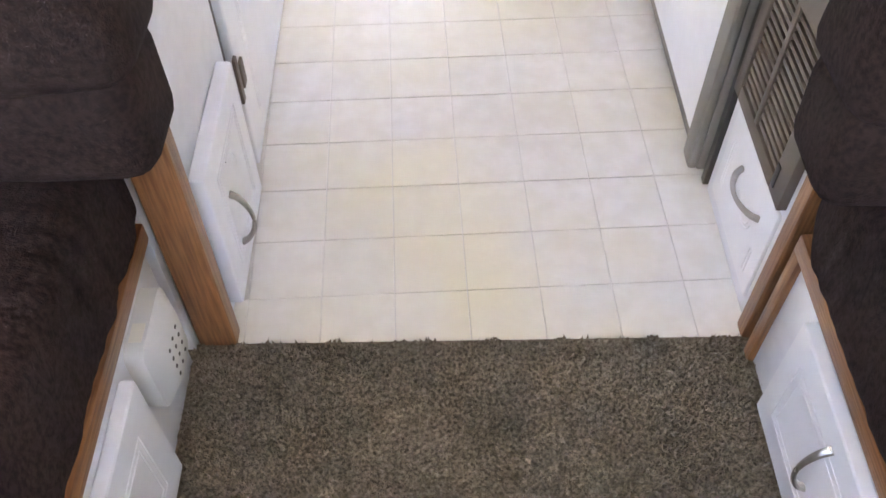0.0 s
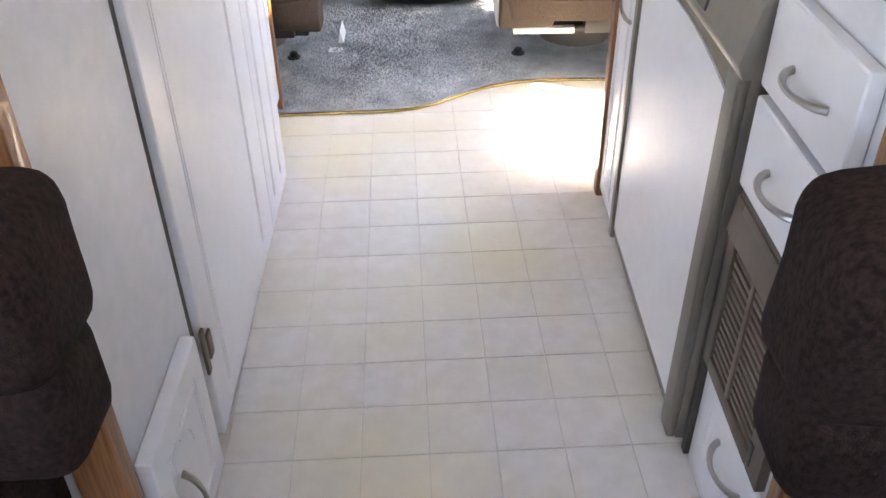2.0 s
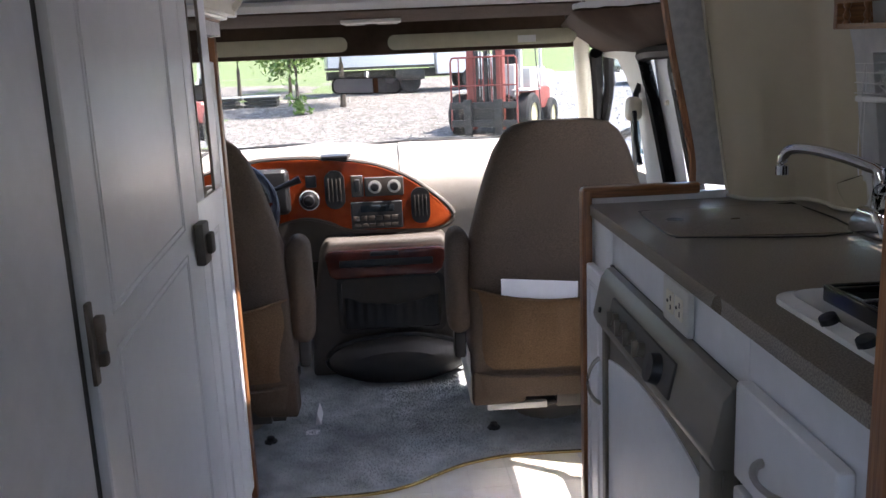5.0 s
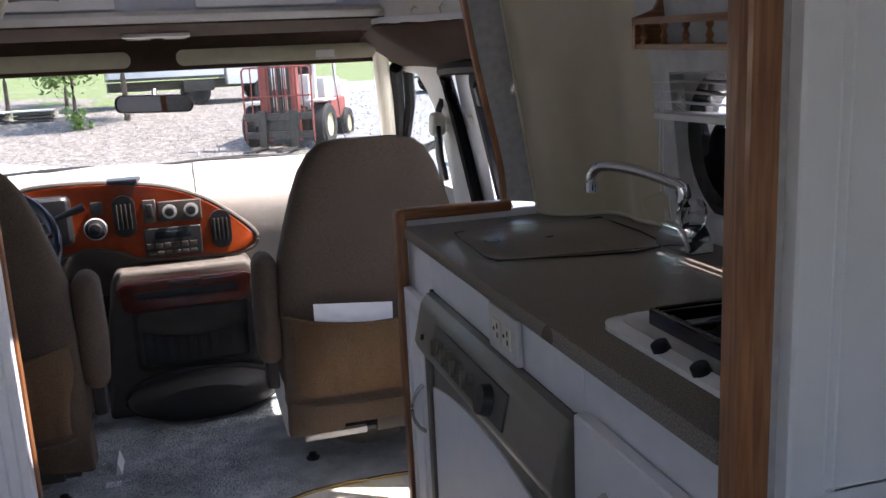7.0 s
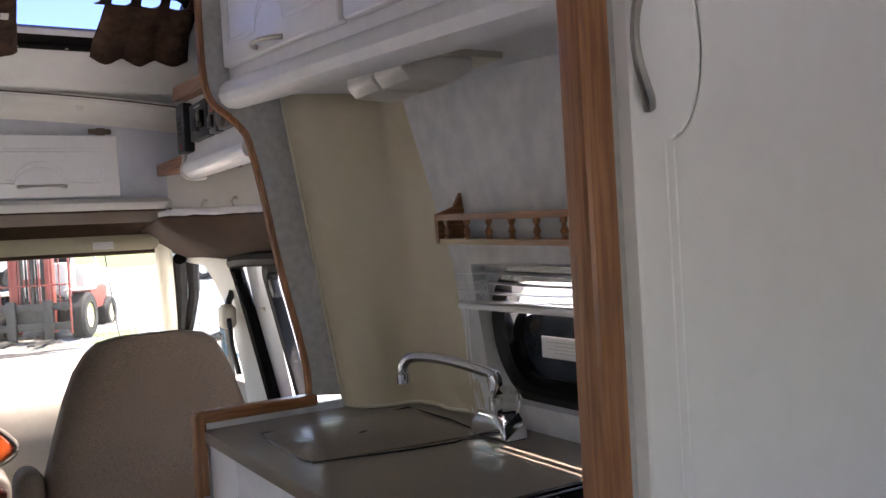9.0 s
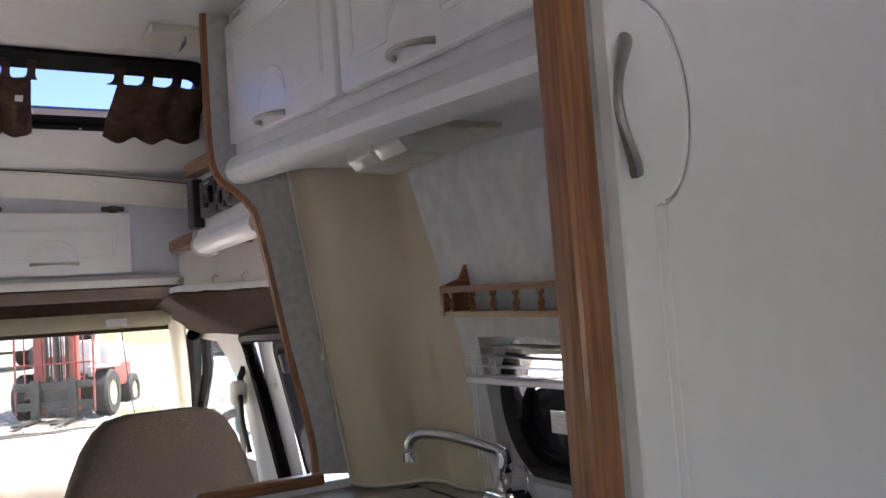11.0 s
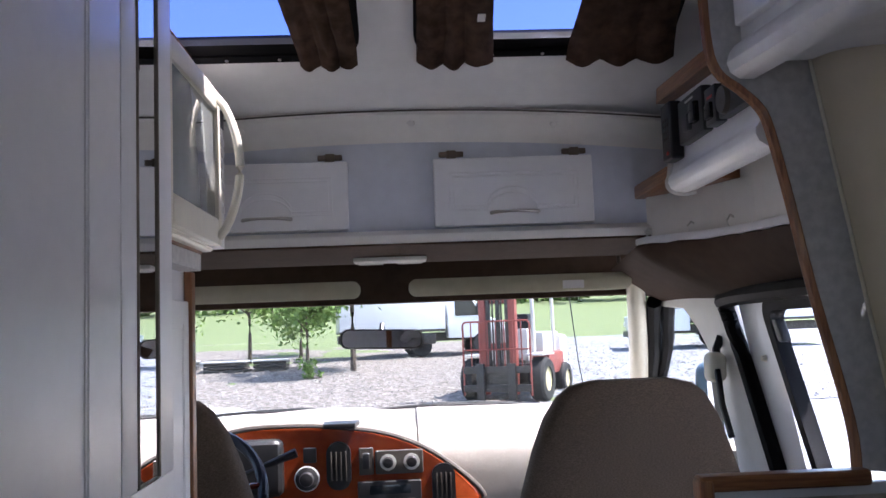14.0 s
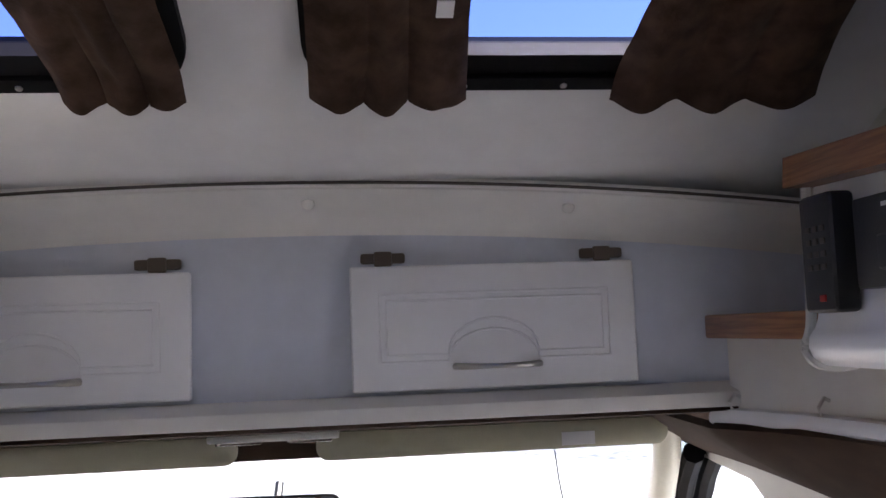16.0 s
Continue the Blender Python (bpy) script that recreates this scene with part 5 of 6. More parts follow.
def dash_piece(name, x0, x1, z0, z1, material, y=3.436, d=0.014, b=0.006, label=""):
    return part(name, box(x0, x1, y - d, y + 0.004, z0, z1, b, 3), material, ds, label)


rd = dash_piece("radio", -0.098, 0.103, 0.587, 0.695, BLACK, label="black car radio")
for i in range(6):
    part("radio_button", box(-0.085 + 0.029 * i, -0.062 + 0.029 * i, 3.418, 3.424, 0.598, 0.610, 0.001), TAUPED, rd)
part("radio_display", box(-0.06, 0.07, 3.4195, 3.4225, 0.655, 0.682, 0.001), DARKW, rd)
part("radio_buttons", join(*[box(-0.09 + 0.03 * i, -0.067 + 0.03 * i, 3.418, 3.424, 0.622, 0.64, 0.001) for i in range(6)]), TAUPED, rd)
dash_piece("switch_plate", -0.092, -0.046, 0.715, 0.800, TAUPED, d=0.006)
dash_piece("headlamp_switch", -0.080, -0.058, 0.735, 0.785, BLACK, d=0.018)
hv = dash_piece("heater_panel", -0.040, 0.112, 0.715, 0.790, TAUPED, d=0.008, label="heater control panel")
for x in (0.0, 0.075):
    part("heater_knob", join(lathe([(0, 0), (0.026, 0), (0.026, 0.004), (0, 0.005)], (x, 3.43, 0.752), (0, -1, 0), 20)), GREYP, hv, "pale dial ring")
    part("heater_knob", lathe([(0, 0), (0.018, 0), (0.015, 0.02), (0, 0.021)], (x, 3.426, 0.752), (0, -1, 0), 16), BLACK, hv)


def vent(x0, x1, z0, z1, n):
    v = part("air_vent", loft([[(x, y, z) for x, z in rrect(x1 - x0, z1 - z0, min(x1 - x0, z1 - z0) * 0.47, 6, (x0 + x1) / 2, (z0 + z1) / 2)] for y in (3.45, 3.428)]), BLACK, ds, "black oval air vent")
    for k in range(n):
        x = x0 + (x1 - x0) * (k + 1) / (n + 1)
        part("vane", box(x - 0.002, x + 0.002, 3.42, 3.43, z0 + 0.03, z1 - 0.03, 0.001), TAUPED, v)


vent(-0.195, -0.118, 0.672, 0.822, 4)
vent(0.138, 0.212, 0.600, 0.742, 4)
dash_piece("fuel_gauge", -0.268, -0.226, 0.760, 0.808, BLACK, d=0.008)
kn = part("dimmer", lathe([(0, 0), (0.036, 0), (0.036, 0.008), (0.024, 0.014), (0.02, 0.03), (0, 0.032)], (-0.257, 3.43, 0.712), (0, -1, 0), 22), BLACK, ds)
part("dimmer_ring", lathe([(0.034, 0), (0.04, 0.0), (0.04, 0.006), (0.034, 0.008)], (-0.257, 3.432, 0.712), (0, -1, 0), 22), GREYP, kn)
part("top_recess", prism([(-0.20, 3.42), (-0.10, 3.42), (-0.09, 3.52), (-0.21, 3.52)], "z", 0.865, 0.88, 0.004), BLACK, ds, "black sensor cover on the dash top")
cl = part("instrument_panel", box(-0.60, -0.33, 3.40, 3.47, 0.66, 0.84, 0.03, 3), BLACK, ds, "dark instrument cluster")
sw = thing("steering_wheel", (-0.53, 3.2, 0.7), "dark blue leather steering wheel", "steering wheel")
sq = Matrix.Translation((-0.545, 3.16, 0.715)) @ Euler((radians(62), 0, 0)).to_matrix().to_4x4()
part("rim", tube([sq @ Vector((0.195 * math.cos(2 * math.pi * k / 48), 0.195 * math.sin(2 * math.pi * k / 48), 0)) for k in range(49)], 0.016, 10), BLUEP, sw)
part("hub", lathe([(0, -0.03), (0.07, -0.03), (0.085, 0), (0.07, 0.02), (0, 0.025)], sq @ Vector((0, 0, 0)), sq.to_3x3() @ Vector((0, 0, 1)), 20), BLUEP, sw)
for a in (10, 170, 270):
    part("spoke", tube([sq @ Vector((r * math.cos(radians(a)), r * math.sin(radians(a)), 0)) for r in (0.06, 0.12, 0.19)], 0.016, 8, 0.6), REDW if a < 200 else BLUEP, sw)
part("column", tube([sq @ Vector((0, 0, -0.03)), sq @ Vector((0, 0, -0.26))], 0.05, 14), DASHD, sw)
part("stalk", tube([sq @ Vector((0.03, 0.06, -0.10)), sq @ Vector((0.16, 0.12, -0.11)), sq @ Vector((0.27, 0.16, -0.10))], [0.008, 0.008, 0.015], 10), BLACK, sw, "black gear stalk")

cn = thing("engine_cover_console", (0.03, 3.3, 0.012), "dark taupe centre console over the engine cover", "console")
part("body", prism([(-0.285, 0.012), (0.286, 0.012), (0.286, 0.30), (0.275, 0.53), (0.25, 0.56), (-0.20, 0.56), (-0.225, 0.53), (-0.27, 0.25)], "y", 3.36, 3.80, 0.02, 3), DASHD, cn)
part("cover_bulge", loft([[(0.055 + 0.255 * r * math.cos(a), 3.36 - dy + 0.0 * r, 0.085 + 0.085 * r * math.sin(a)) for a in [2 * math.pi * k / 32 for k in range(32)]] for dy, r in ((0.0, 1.08), (0.06, 1.05), (0.11, 0.92), (0.14, 0.7), (0.15, 0.3))]), DOGH, cn, "bulging black engine cover")
part("cover_lip", tube([(0.055 + 0.275 * math.cos(a), 3.33, 0.085 + 0.092 * math.sin(a)) for a in [2 * math.pi * k / 40 for k in range(41)]], 0.012, 8), BLACK, cn)
ct = part("cup_tray", prism([(-0.19, 0.43), (-0.165, 0.415), (0.22, 0.42), (0.245, 0.44), (0.262, 0.515), (0.235, 0.528), (-0.185, 0.528), (-0.205, 0.51)], "y", 3.305, 3.37, 0.012, 3), REDW, cn, "red-brown wood cup tray")
part("tray_slot", box(-0.15, 0.21, 3.300, 3.32, 0.462, 0.492, 0.008), BLACK, ct)
part("pull", box(-0.03, 0.08, 3.295, 3.31, 0.505, 0.522, 0.005), BLACK, ct)
part("pocket_frame", loft([[(x, y, z) for x, z in o] for o, y in ((rrect(0.42, 0.235, 0.03, 4, 0.042, 0.30), 3.362), (rrect(0.42, 0.235, 0.03, 4, 0.042, 0.30), 3.352), (rrect(0.385, 0.205, 0.025, 4, 0.042, 0.302), 3.349), (rrect(0.385, 0.205, 0.025, 4, 0.042, 0.302), 3.361))], caps=False), DOGH, cn)
part("net_pocket", sheet(lambda u, v: (-0.14 + 0.365 * u, 3.352 - 0.012 * math.sin(math.pi * u) - 0.003 * math.sin(u * 60) * v, 0.205 + v * (0.125 - 0.03 * math.sin(math.pi * u) + 0.01 * noise.noise(Vector((u * 8, 0, 0))))), 40, 10, 0.003), BLACK, cn, "gathered black elastic pocket")
part("rivet", lathe([(0, 0), (0.012, 0), (0.01, 0.004), (0, 0.005)], (0.04, 3.36, 0.165), (0, -1, 0), 14), BLACK, cn)
solo("toe_panel", box(-0.98, 1.02, 3.85, 3.9, 0.0, 0.85, 0), DOGH, "dark carpeted footwell wall", "footwell panel", kind="structure")

# windscreen frame, visors, mirror
setting("headliner_cab", sheet(lambda u, v: (-0.98 + 2.0 * u, 2.70 + 0.56 * v, 1.425 - 0.012 * v - 0.02 * (2 * u - 1) ** 4 + 0.004 * noise.noise(Vector((u * 20, v * 8, 0)))), 30, 8, -0.02), HEADB, "brown cloth cab headliner", "ceiling")
setting("headliner_lip", sheet(lambda u, v: (-0.98 + 1.66 * u, 2.668 + 0.25 * v, 1.367 - 0.022 * v - 0.004 * math.sin(math.pi * v)), 24, 6, -0.012), HEADB, "brown cloth lip under the front cupboards", "trim")
setting("windscreen_header", box(-0.98, 1.02, 3.255, 3.29, 1.25, 1.43, 0.008), HEADB, "dark windscreen header", "trim")
ws = thing("windscreen", (0.05, 3.5, 0.85), "large raked windscreen", "windscreen", kind="structure")
gp = part("pane", sheet(lambda u, v: (-0.80 + 1.70 * u + (0.10 * (2 * u - 1)) * v, 3.27 + 0.73 * v + 0.03 * math.sin(math.pi * u), 1.27 - 0.43 * v), 12, 6, 0.004), SCREEN, ws)
gp.visible_shadow = False
part("bottom_rim", tube([(-0.9 + 0.38 * k / 2, 3.995 + 0.03 * math.sin(math.pi * k / 10), 0.845) for k in range(11)], 0.012, 8), RUBBER, ws)
for px, qx, side in ((0.05, 0.62, 1), (-0.62, -0.05, 1)):
    wp = thing("windscreen_wiper", (px, 4.0, 0.87), "black windscreen wiper resting on the glass", "wiper", "wipers")
    part("arm", tube([(qx, 4.03, 0.858), ((px + qx) / 2, 3.98, 0.885), (px + 0.12, 3.95, 0.885)], 0.006, 6), BLACK, wp)
    part("blade", tube([(px - 0.12, 3.955, 0.872), (px + 0.1, 3.94, 0.884), (px + 0.36, 3.95, 0.876)], 0.006, 6), RUBBER, wp)
vz = [(-0.66, -0.056), (0.083, 0.735)]
for k, (x0, x1) in enumerate(vz):
    vs = thing("sun_visor", ((x0 + x1) / 2, 3.22, 1.28), "khaki padded sun visor folded up", "sun visor", "sun visors")
    part("pad", loft([[(x, 3.115 + 0.02 * c + 0.10 * (1.31 - z), z) for x, z in rrect(x1 - x0 - i, 0.050 - i, 0.023 - i * 0.4, 6, (x0 + x1) / 2, 1.288)] for c, i in ((0, 0.018), (0.25, 0.0), (1.0, 0.0), (1.3, 0.018))]), VISOR, vs)
    if k:
        part("label", box(0.53, 0.592, 3.112, 3.1145, 1.270, 1.294, 0), PAPER, vs, "white airbag notice label")
    part("pivot", tube([(x1 - 0.03 if k else x0 + 0.03, 3.13, 1.30), (x1 - 0.02 if k else x0 + 0.02, 3.20, 1.42)], 0.006), TAUPED, vs)
ml = thing("map_light", (0.04, 2.83, 1.36), "slim grey map light in the cab headliner", "lamp")
part("housing", join(box(-0.055, 0.13, 2.79, 2.87, 1.341, 1.352, 0.004), box(-0.03, 0.105, 2.80, 2.86, 1.364, 1.43, 0.004)), GREYP, ml)
part("lens", box(-0.045, 0.02, 2.80, 2.86, 1.336, 1.343, 0.003), ACRYL, ml)
part("lens", box(0.055, 0.12, 2.80, 2.86, 1.336, 1.343, 0.003), ACRYL, ml)
rm = thing("rear_view_mirror", (0.0, 3.31, 1.14), "black rear-view mirror on the windscreen", "mirror")
rq = Matrix.Translation((-0.004, 3.31, 1.143)) @ Euler((radians(-4), radians(2), radians(6))).to_matrix().to_4x4()
mo = rrect(0.255, 0.060, 0.022, 6)
part("housing", loft([[rq @ Vector((x * s, y, z * s)) for x, z in mo] for y, s in ((-0.002, 1.0), (0.012, 1.0), (0.03, 0.7))]), BLACK, rm)
part("glass", loft([[rq @ Vector((x * 0.95, y, z * 0.85)) for x, z in mo] for y in (-0.003, -0.0025)]), MIRROR, rm)
part("stem", tube([rq @ Vector((0, 0.02, 0.01)), rq @ Vector((0.005, 0.05, 0.05))], 0.009), BLACK, rm)

# pillars, doors, side glass
for sx, nm in ((1, "pillar_right"), (-1, "pillar_left")):
    c = 0.035
    setting(nm, tube([(c + sx * 0.735, 3.22, 1.30), (c + sx * 0.75, 3.27, 1.22), (c + sx * 0.81, 3.5, 1.07), (c + sx * 0.90, 3.85, 0.87), (c + sx * 0.93, 3.95, 0.80)], [0.027, 0.029, 0.032, 0.038, 0.044], 12, 0.9), CREAM, "cream windscreen pillar cover", "pillar")
    def header(u, v, sx=sx, c=c):
        y = 1.95 + 1.33 * u
        if y < 2.685:
            k = min(range(len(LEDGE)), key=lambda i: abs(LEDGE[i].y - y))
            x, z = LEDGE[k].x - c, LEDGE[k].z - 0.006
        else:
            x, z = 0.605 + 0.13 * (y - 2.685), 1.351 - 0.03 * (y - 2.685)
        return (c + sx * (x + (0.868 - x) * v ** 1.25), y, z + (1.212 - z) * v + 0.006 * math.sin(8 * u + 1) * v)
    setting("header_" + nm, sheet(header, 40, 12, sx * -0.012), HEADB, "brown cloth header over the doors", "trim")
    for u, v in ((0.95, 0.35), (0.80, 0.34), (0.51, 0.42)):
        solo("trim_clip", lathe([(0, 0), (0.013, 0), (0.010, 0.005), (0, 0.006)], Vector(header(u, v)), (-sx, -0.3, -0.7), 12), BLACK, "dark trim clip in the cloth header", "clip", "clips of the header")
    b_pil = prism([(3.31, 1.212), (3.06, 1.198), (2.97, 1.142), (2.90, 1.075), (2.86, 1.0), (2.83, 0.85), (2.82, 0.0), (2.58, 0.0), (2.62, 0.82), (2.66, 0.95), (2.705, 1.08), (2.76, 1.20), (2.76, 1.25), (3.31, 1.25)], "x", c + sx * 0.825, c + sx * 0.87, 0.008, 3)
    for v in b_pil.verts:
        v.co.x += sx * 0.10 * (1.2 - v.co.z)
    setting("door_pillar_" + nm, b_pil, IVORY, "ivory door pillar curving into the roof", "pillar")
    setting("cab_door_" + nm, join(box(c + sx * 0.89, c + sx * 0.95, 2.82, 3.98, 0.0, 0.82, 0.01)), TAUPE if sx < 0 else DASHG, "cab door lower panel", "door")
    for k, (off, r) in enumerate(((0.050, 0.023), (0.096, 0.021))):
        setting("door_frame_" + nm, tube(smooth_path([(c + sx * (0.745 + off), 3.24, 1.225), (c + sx * (0.775 + off), 3.36, 1.16), (c + sx * (0.81 + off), 3.5, 1.07), (c + sx * (0.90 + off * 0.6), 3.85, 0.86)], 5), r, 8), FRAMEB, "black door seal along the windscreen pillar", "door seal")
    g = setting("door_glass_" + nm, box(c + sx * 0.915, c + sx * 0.919, 2.86, 3.75, 0.80, 1.235, 0), SCREEN, "door glass", "window")
    g.visible_shadow = False


# side door with its window; the side leans in towards the roof
def lean(bm):
    for v in bm.verts:
        v.co.x += 0.10 * (1.2 - v.co.z)
        v.co.y += 0.36 * (max(v.co.z, 0.6) - 1.19) * max(0.0, min(1.0, (v.co.y - 1.97) / 0.4))
    return bm


sdx = 0.885
setting("side_door", lean(holed(sdx, sdx + 0.022, 1.945, 2.70, 0.0, 1.24, 1.97, 2.545, 0.72, 1.185)), VANW, "white painted side door", "door")
setting("door_seal", lean(tube(smooth_path([(sdx - 0.016, 2.735, 0.0), (sdx - 0.016, 2.735, 0.60), (sdx - 0.016, 2.735, 0.92), (sdx - 0.018, 2.735, 1.10), (sdx - 0.022, 2.735, 1.18), (sdx - 0.030, 2.70, 1.212), (sdx - 0.035, 2.4, 1.218), (sdx - 0.035, 1.95, 1.218)], 6), 0.021, 8)), FRAMEB, "black rubber door seal", "seal")
sww = thing("side_window", (sdx, 2.36, 0.95), "side door window with a black gasket", "window", kind="structure")
so, si = rrect(0.61, 0.50, 0.05, 6, 2.265, 0.955), rrect(0.555, 0.45, 0.04, 6, 2.265, 0.955)
part("gasket", lean(loft([[(x, y, z) for y, z in o] for o, x in ((so, sdx + 0.01), (so, sdx - 0.008), (si, sdx - 0.008), (si, sdx + 0.026))], caps=False)), FRAMEB, sww)
g = part("pane", lean(box(sdx + 0.012, sdx + 0.015, 1.97, 2.545, 0.72, 1.185, 0)), GLASS, sww)
g.visible_shadow = False
part("catch", lean(box(sdx - 0.022, sdx, 2.475, 2.50, 1.11, 1.16, 0.006, 3)), BLACK, sww)
part("grab_screw", lathe([(0, 0), (0.008, 0), (0.006, 0.01), (0, 0.011)], (sdx + 0.012, 2.60, 1.07), (-1, 0, 0), 10), CREAM, sww)
bt = thing("seat_belt", (0.86, 2.80, 1.0), "grey seat belt with a cream shoulder guide", "seat belt")
part("guide", cushion(0.825, 0.865, 2.76, 2.82, 1.01, 1.08, 0.014, 0.004, 3), CREAM, bt)
part("anchor", tube([(0.87, 2.80, 1.12), (0.855, 2.80, 1.09), (0.85, 2.79, 1.05)], [0.012, 0.01, 0.014]), BLACK, bt)
part("webbing", sheet(lambda u, v: (0.842 + 0.03 * v, 2.775 + 0.045 * u - 0.06 * v, 1.03 - 0.75 * v), 2, 8, 0.002), DASHD, bt)
part("buckle_strap", tube([(0.84, 2.76, 1.04), (0.835, 2.73, 0.96), (0.842, 2.70, 0.88)], 0.008), BLACK, bt)
dm = thing("door_mirror", (1.25, 3.5, 0.95), "blue-grey exterior door mirror on an arm", "mirror")
part("housing", cushion(1.06, 1.24, 3.52, 3.60, 0.82, 1.02, 0.03, 0.006, 3), SLATE, dm, "slate blue mirror housing")
part("glass", box(1.075, 1.225, 3.512, 3.516, 0.84, 1.00, 0), MIRROR, dm)
part("arm", tube([(0.96, 3.56, 0.84), (1.02, 3.56, 0.90), (1.08, 3.56, 0.92)], 0.018), BLACK, dm)
an = solo("aerial", tube([(0.83, 4.25, 0.75), (0.80, 4.3, 1.0), (0.76, 4.36, 1.55)], 0.0025, 6), BLACK, "thin black radio aerial on the wing", "aerial")
setting("bonnet", sheet(lambda u, v: (-0.95 + 2.0 * u, 4.03 + 0.85 * v, 0.80 - 0.14 * v - 0.05 * (2 * u - 1) ** 4), 14, 10, -0.03), VANW, "short white bonnet", "bonnet")
setting("van_roof_over_cab", box(-1.0, 1.06, 2.73, 3.30, 1.45, 1.48, 0), VANW, "roof skin over the cab", "roof")
setting("van_roof_cap", join(box(-1.04, -1.0, 1.9, 2.74, 1.3, 1.9, 0), box(1.06, 1.10, 1.9, 2.74, 1.3, 1.9, 0), box(-1.0, 1.06, 2.735, 2.76, 1.46, 1.70, 0)), VANW, "outer skin of the raised roof", "roof")

# ---------------------------------------------------------------- outside
GZ = -0.75


def ground_z(x, y):
    z = GZ
    if y > 21:
        z += min(1.6, (y - 21) * 0.055) + max(0, y - 52) * 0.06
    if y > 21:
        z += 0.06 * noise.noise(Vector((x * 0.6, y * 0.6, 0))) + 0.10 * noise.noise(Vector((x * 0.15, y * 0.15, 3)))
    return z


def patch(y0, y1, x0, x1, ny, nx, dz=0.0):
    bm = bmesh.new()
    g = [[bm.verts.new((x0 + (x1 - x0) * i / nx, y0 + (y1 - y0) * j / ny, ground_z(x0 + (x1 - x0) * i / nx, y0 + (y1 - y0) * j / ny) + dz)) for i in range(nx + 1)] for j in range(ny + 1)]
    for j in range(ny):
        for i in range(nx):
            bm.faces.new((g[j][i], g[j][i + 1], g[j + 1][i + 1], g[j + 1][i]))
    return bm


setting("ground", join(patch(-600, -60, -600, 600, 2, 4, -0.03), patch(-60, 20.9, -600, 600, 2, 6, -0.03), patch(20.9, 50, -600, 600, 40, 120, -0.03), patch(50, 120, -600, 600, 10, 30, -0.03), patch(120, 900, -600, 600, 6, 8, -0.03)), GRASS, "green lawn and open ground to the horizon", "ground")
def drive_edge(x):
    """The concrete ends along a slanting line."""
    return max(-25.0, min(23.5, 19.3 - 0.93 * x + 0.12 * math.sin(x * 1.7)))


def drive_sheet():
    bm = bmesh.new()
    rows = []
    for i in range(141):
        x = -30 + 0.5 * i
        ys = [-30 + (drive_edge(x) + 30) * (k / 40) ** 0.6 for k in range(41)]
        rows.append([bm.verts.new((x, y, ground_z(x, y) + 0.035)) for y in ys])
    for a, b in zip(rows, rows[1:]):
        for k in range(40):
            bm.faces.new((a[k], b[k], b[k + 1], a[k + 1]))
    return bm


setting("driveway", drive_sheet(), CONCRETE, "sunlit pale concrete drive", "road")
setting("gravel_yard", join(patch(-30, 20.6, -30, 40, 4, 4, 0.0), patch(20.4, 44, 2.8, 40, 60, 90, 0.022)), CRUSHED, "blue-grey crushed stone yard", "ground")
setting("gravel_bed", patch(20.4, 44, -34, 2.9, 60, 60, 0.026), GRAVEL, "rough gravel and wood chip bank", "ground")
rng = np.random.default_rng(8)
pv, pf = [], []
for k in range(9000):
    x, y = rng.uniform(-14, 14), 20.6 + 18 * rng.random() ** 1.4
    r = rng.uniform(0.02, 0.075)
    z = ground_z(x, y) + 0.02
    b = len(pv)
    a0 = rng.uniform(0, 6.28)
    pv += [(x + r * math.cos(a0 + 2.09 * i), y + r * math.sin(a0 + 2.09 * i), z) for i in range(3)] + [(x + rng.normal(0, r * 0.3), y, z + r * rng.uniform(0.4, 1.0))]
    pf += [(b, b + 1, b + 3), (b + 1, b + 2, b + 3), (b + 2, b, b + 3)]
me = bpy.data.meshes.new("loose_stones")
me.from_pydata(pv, [], pf)
me.materials.append(PEBBLE)
tagged(new("loose_stones", me), "loose pale stones and chips on the bank", "stones", kind="stuff")


def wheel(parent, c, r, w, rim, axis=(1, 0, 0)):
    t = part("wheel", lathe([(r * 0.55, -w / 2), (r * 0.9, -w / 2), (r, -w * 0.35), (r, w * 0.35), (r * 0.9, w / 2), (r * 0.55, w / 2), (r * 0.55, -w / 2)], c, axis, 28), TYRE, parent, "black tyre")
    part("rim", lathe([(0, -w * 0.40), (r * 0.2, -w * 0.44), (r * 0.5, -w * 0.36), (r * 0.57, -w * 0.44), (r * 0.57, w * 0.44), (r * 0.5, w * 0.36), (0, w * 0.4)], c, axis, 24), rim, t, "pale wheel rim")


